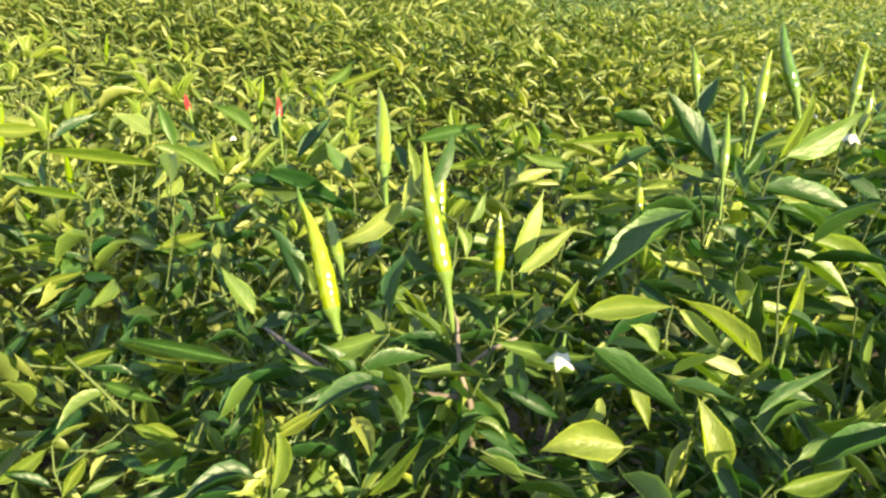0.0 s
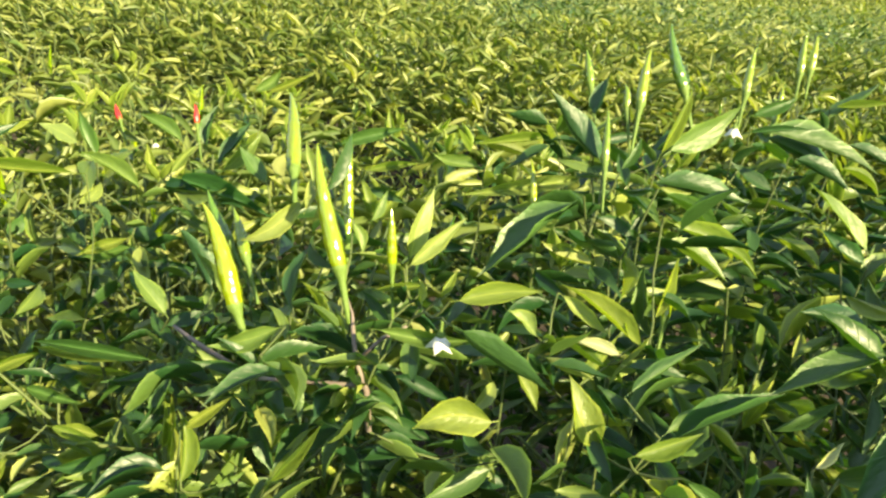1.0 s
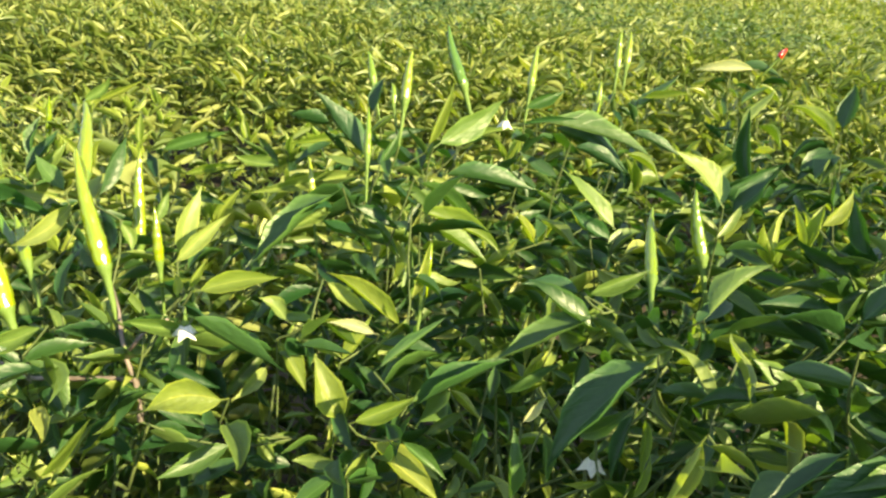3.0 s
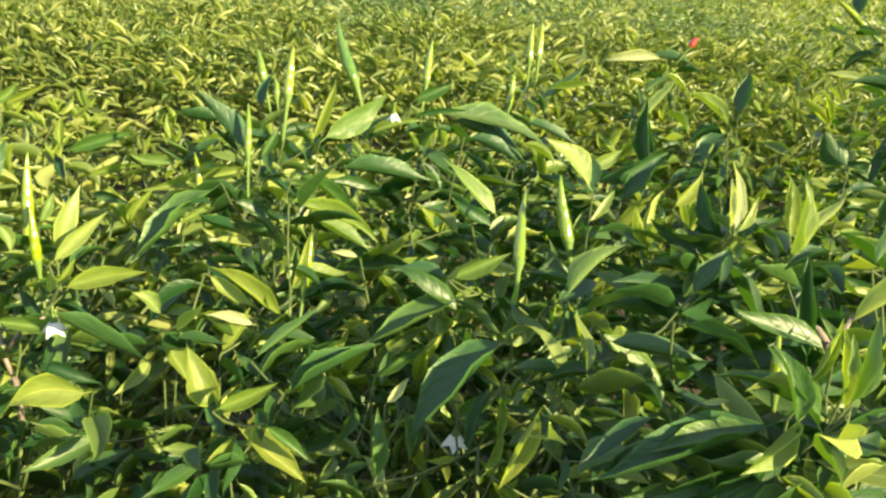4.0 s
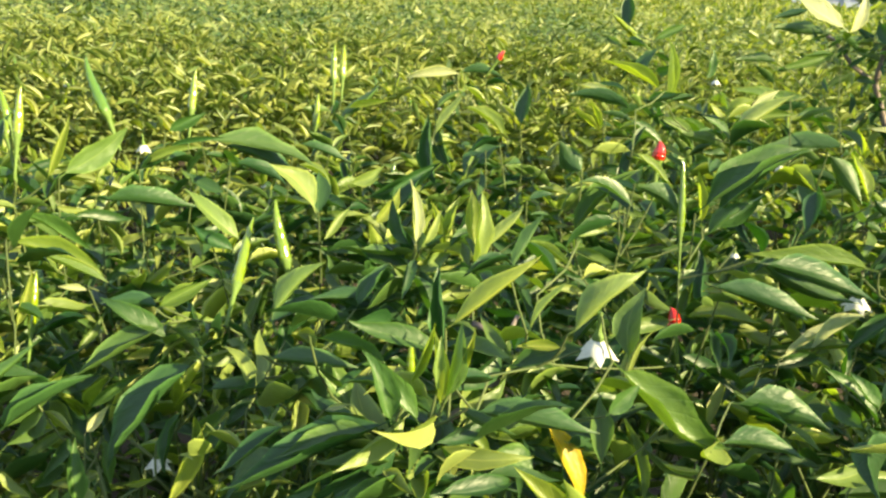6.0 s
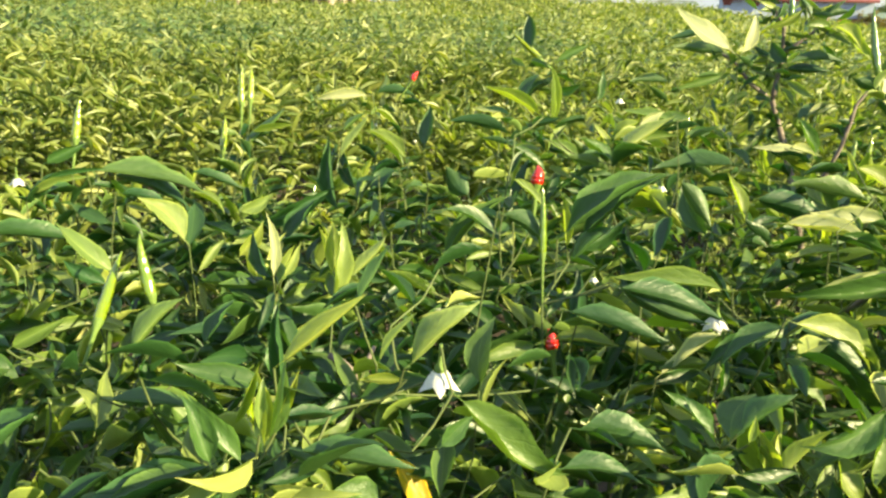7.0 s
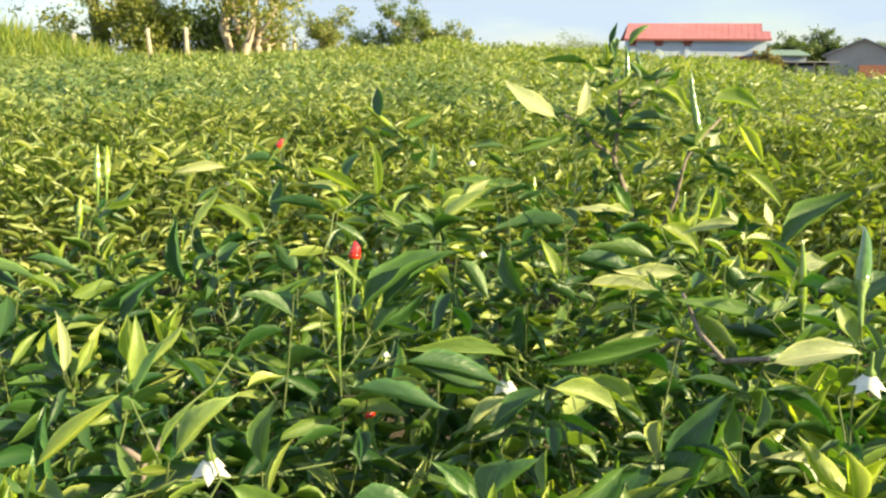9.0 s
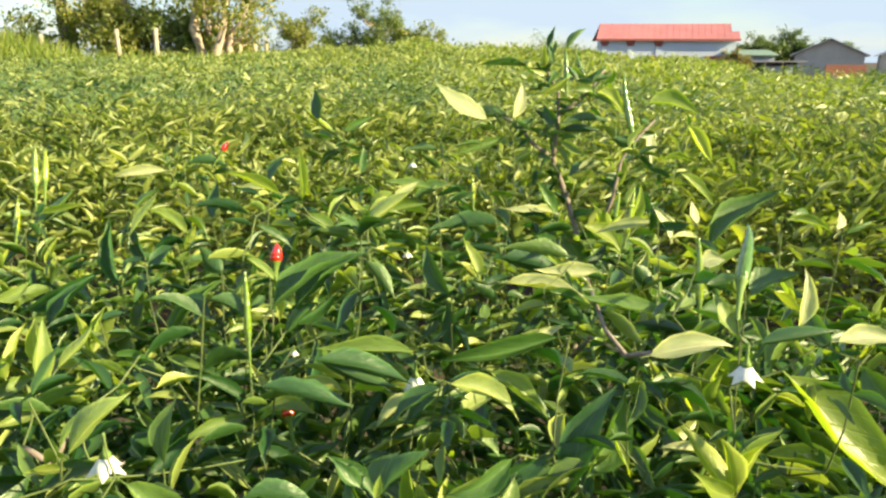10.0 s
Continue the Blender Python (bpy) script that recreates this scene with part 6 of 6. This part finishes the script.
for j in range(13):
    for i in range(27):
        bm.faces.new((grid[j][i], grid[j][i + 1], grid[j + 1][i + 1], grid[j + 1][i]))
tagged(mesh_ob("ground_bank", bm, plain("grassy_soil", (0.08, 0.10, 0.03), (0.16, 0.18, 0.05), 3, 0.95)), "grassy raised bank at the field's edge", "ground", kind="structure")


# overgrown weeds where the field ends, in mounds
WEED_TOPS = ((10, 0.80), (13, 0.85), (16, 1.05), (20, 1.10), (25, 1.25), (29, 1.42), (33, 1.34), (37, 1.18), (40, 1.05), (43, 0.95), (47, 0.92), (49, 0.82), (51, 0.6))
n = 70000
az = g.uniform(10, 51, n)
far = 29.5 - 15.5 * g.uniform(0, 1, n) ** 1.6
top = np.interp(az, [a for a, _ in WEED_TOPS], [h for _, h in WEED_TOPS])
top = top + (0.62 - top) * np.clip((27.5 - far) / 13.0, 0, 1)
px, py = far * np.sin(np.radians(az)), far * np.cos(np.radians(az))
mound = np.array([noise.noise(Vector((x * 0.55, y * 0.55, 2.0))) + 0.6 * noise.noise(Vector((x * 1.6, y * 1.6, 4.0))) for x, y in zip(px, py)])
tall = top * (1.0 + 0.30 * mound)
pz = tall * (1 - np.abs(g.normal(0, 0.14, n))) + (g.uniform(0, 1, n) > 0.96) * g.uniform(0, 0.2, n)
ways = np.stack([g.normal(0, 0.8, n), g.normal(0, 0.8, n), g.normal(0.5, 0.6, n)], 1)
ln = g.uniform(0.09, 0.22, n)
leaf_cloud("weeds", np.stack([px, py, np.maximum(pz, 0.02)], 1), ways, ln, ln * g.uniform(0.2, 0.45, n), M_WEED, "overgrown yellow-green weeds where the field ends", "weeds", spins=sunward(ways, g.normal(0, 0.7, n), g.normal(0, 1.0, n)))


# ---------------------------------------------------------------- house and sheds
def house():
    ox = Vector((8.33, -6.14, 0))
    width = ox.length
    m = Matrix.Translation((39.37, 46.57, 0)) @ pose(0, 0, 0, 0, 0, math.degrees(math.atan2(ox.y, ox.x)))
    ob = thing("house", m, "long pale blue house with a red metal roof", "house")

    def piece(name, bm, mat, label="", parent=ob):
        return mesh_ob(name, bm, mat, parent, label, smooth=False)

    bm = bmesh.new()
    box(bm, 0.5, width - 0.05, -0.05, 4.4, -0.1, 2.42)
    wall = piece("wall", bm, M_WALL)
    bm = bmesh.new()
    for x0, x1, r0, r1, y0, z0, y1, z1 in ((0.1, width - 0.42, 0.5, width - 0.08, -0.35, 2.40, 2.2, 3.58), (0.1, width - 0.42, 0.5, width - 0.08, 4.8, 2.40, 2.2, 3.58), (width - 0.44, width + 0.15, width - 0.30, width + 0.30, -0.33, 2.37, 0.95, 2.97), (width - 0.44, width + 0.15, width - 0.30, width + 0.30, 2.3, 2.37, 0.95, 2.97)):
        a = [bm.verts.new(p) for p in ((x0, y0, z0), (x1, y0, z0), (r1, y1, z1), (r0, y1, z1))]
        b = [bm.verts.new((v.co.x, v.co.y, v.co.z + 0.07)) for v in a]
        bm.faces.new(a[::-1]), bm.faces.new(b)
        for i in range(4):
            bm.faces.new((a[i], a[(i + 1) % 4], b[(i + 1) % 4], b[i]))
    roof = piece("roof", bm, M_ROOF)
    bm = bmesh.new()
    box(bm, 0.1, width + 0.15, -0.42, -0.352, 2.32, 2.47)
    piece("fascia", bm, M_TRIM, "", roof)
    for i, x in enumerate((0.75, 2.65, 4.7)):
        bm = bmesh.new()
        box(bm, x - 0.16, x + 0.16, -0.12, -0.053, -0.1, 2.40)
        col = piece("column", bm, M_WALL)
        bm = bmesh.new()
        box(bm, x - 0.34, x + 0.34, -0.17, -0.056, 2.12, 2.32)
        box(bm, x - 0.24, x + 0.24, -0.15, -0.056, 1.94, 2.118)
        piece("capital", bm, M_TRIM, "dull red capital", col)
    for a, b in ((0.91, 2.49), (2.81, 4.54)):
        bm = bmesh.new()
        mid, half, top = (a + b) / 2, (b - a) / 2, 2.31
        pts = [(mid + half * math.cos(math.pi * (1 - i / 10)), 1.75 + 0.45 * math.sin(math.pi * i / 10)) for i in range(11)]
        for y in (-0.09, -0.054):
            row = [bm.verts.new((x, y, z)) for x, z in pts]
            cap = [bm.verts.new((x, y, top)) for x, z in pts]
            for i in range(10):
                f = (row[i], row[i + 1], cap[i + 1], cap[i])
                bm.faces.new(f if y < -0.06 else f[::-1])
            if y < -0.06:
                front = row
        for i in range(10):
            bm.faces.new((front[i + 1], front[i], row[i], row[i + 1]))
        piece("arch", bm, M_WALL)
    for x0, x1 in ((1.6, 2.5), (3.8, 4.6), (6.0, 6.9), (8.1, 9.5)):
        bm = bmesh.new()
        box(bm, x0, x1, -0.16, -0.056, 0.85, 1.25)
        piece("window_hood", bm, M_TRIM, "dull red ledge")
    for i in range(22):
        x = 0.15 + i * (width - 0.62) / 21
        xr = 0.55 + i * (width - 0.68) / 21
        bm = bmesh.new()
        v = [bm.verts.new(p) for p in ((x - 0.02, -0.34, 2.476), (x + 0.02, -0.34, 2.476), (xr + 0.02, 2.18, 3.643), (xr - 0.02, 2.18, 3.643))]
        w = [bm.verts.new((p.co.x, p.co.y, p.co.z + 0.012)) for p in v]
        bm.faces.new(w)
        for q in range(4):
            bm.faces.new((v[q], v[(q + 1) % 4], w[(q + 1) % 4], w[q]))
        piece("roof_rib", bm, M_ROOF, "", roof)


house()


def shed(x, y, turn, w, d, eave, ridge, wall, roof, label, name="shed"):
    ob = thing(name, pose(x, y, 0, 0, 0, turn), label, "shed")
    bm = bmesh.new()
    front = [bm.verts.new(p) for p in ((-w / 2, 0, -0.1), (w / 2, 0, -0.1), (w / 2, 0, eave), (0, 0, ridge), (-w / 2, 0, eave))]
    back = [bm.verts.new((p.co.x, d, p.co.z)) for p in front]
    bm.faces.new(front)
    bm.faces.new(back[::-1])
    for i in range(5):
        bm.faces.new((front[i], back[i], back[(i + 1) % 5], front[(i + 1) % 5]))
    mesh_ob("wall", bm, wall, ob, smooth=False)
    for s in (-1, 1):
        bm = bmesh.new()
        a = [bm.verts.new(p) for p in ((s * (w / 2 + 0.3), -0.3, eave - 0.10), (0, -0.3, ridge + 0.03), (0, d + 0.2, ridge + 0.03), (s * (w / 2 + 0.3), d + 0.2, eave - 0.10))]
        b = [bm.verts.new((v.co.x, v.co.y, v.co.z + 0.08)) for v in a]
        bm.faces.new(a), bm.faces.new(b[::-1])
        for i in range(4):
            bm.faces.new((a[i], a[(i + 1) % 4], b[(i + 1) % 4], b[i]))
        mesh_ob("roof_slope", bm, roof, ob, smooth=False)


TURN = -41.0
shed(49.3, 34.0, -55.0, 4.3, 9, 1.35, 2.35, M_GREY, M_GREY, "grey gabled shed with a low roof")
shed(53.9, 30.6, -57.0, 4.6, 9, 1.35, 2.45, M_GREY, M_GREY, "grey gabled shed beside its twin")


def lean_to(x, y, turn, w, d, z0, z1, roof, wall, label):
    ob = thing("lean_to", pose(x, y, 0, 0, 0, turn), label, "shed")
    bm = bmesh.new()
    box(bm, -w / 2, w / 2, 0.25, d, -0.1, z0 - 0.05)
    mesh_ob("wall", bm, wall, ob, smooth=False)
    bm = bmesh.new()
    a = [bm.verts.new(p) for p in ((-w / 2 - 0.2, -0.2, z0), (w / 2 + 0.2, -0.2, z0), (w / 2 + 0.2, d, z1), (-w / 2 - 0.2, d, z1))]
    b = [bm.verts.new((v.co.x, v.co.y, v.co.z + 0.09)) for v in a]
    bm.faces.new(a[::-1]), bm.faces.new(b)
    for i in range(4):
        bm.faces.new((a[i], a[(i + 1) % 4], b[(i + 1) % 4], b[i]))
    mesh_ob("roof", bm, roof, ob, smooth=False)


lean_to(46.6, 38.0, TURN, 3.0, 4.0, 1.25, 1.65, M_GREENROOF, M_WALL, "low shed with a green sheet roof")
stall = thing("lean_to", pose(44.0, 34.8, 0, 0, 0, TURN), "open lean-to with a thin grey roof on posts", "shed")
# dark panel put in for the shade and clutter under the roof
bm = bmesh.new()
box(bm, -2.3, 2.3, 1.7, 1.8, -0.1, 0.84)
mesh_ob("wall", bm, M_SHADE, stall, smooth=False)
bm = bmesh.new()
box(bm, -2.5, 2.5, -0.2, 2.0, 0.86, 0.93)
mesh_ob("roof", bm, M_GREY, stall, smooth=False)
for i in range(5):
    bm = bmesh.new()
    box(bm, -2.22 + i * 1.08, -2.10 + i * 1.08, 0.0, 0.12, -0.1, 0.86)
    mesh_ob("post", bm, M_POST, stall, smooth=False)
for x0, x1, z1 in ((-1.7, -1.0, 0.66), (0.2, 1.2, 0.6), (1.5, 1.9, 0.7)):
    bm = bmesh.new()
    box(bm, x0, x1, 0.9, 1.4, -0.05, z1)
    ob = mesh_ob("crate", bm, M_WALL, smooth=False)
    ob.matrix_world = stall.matrix_world.copy()
    tagged(ob, "pale bluish crate under the lean-to", "crate", "crates under the lean-to")
bm = bmesh.new()
box(bm, -1.2, 1.2, 0, 0.2, -0.1, 0.72)
wall_low = mesh_ob("low_wall", bm, M_BRICK, smooth=False)
wall_low.matrix_world = pose(48.0, 31.8, 0, 0, 0, TURN)
tagged(wall_low, "low red brick wall in front of the sheds", "wall")
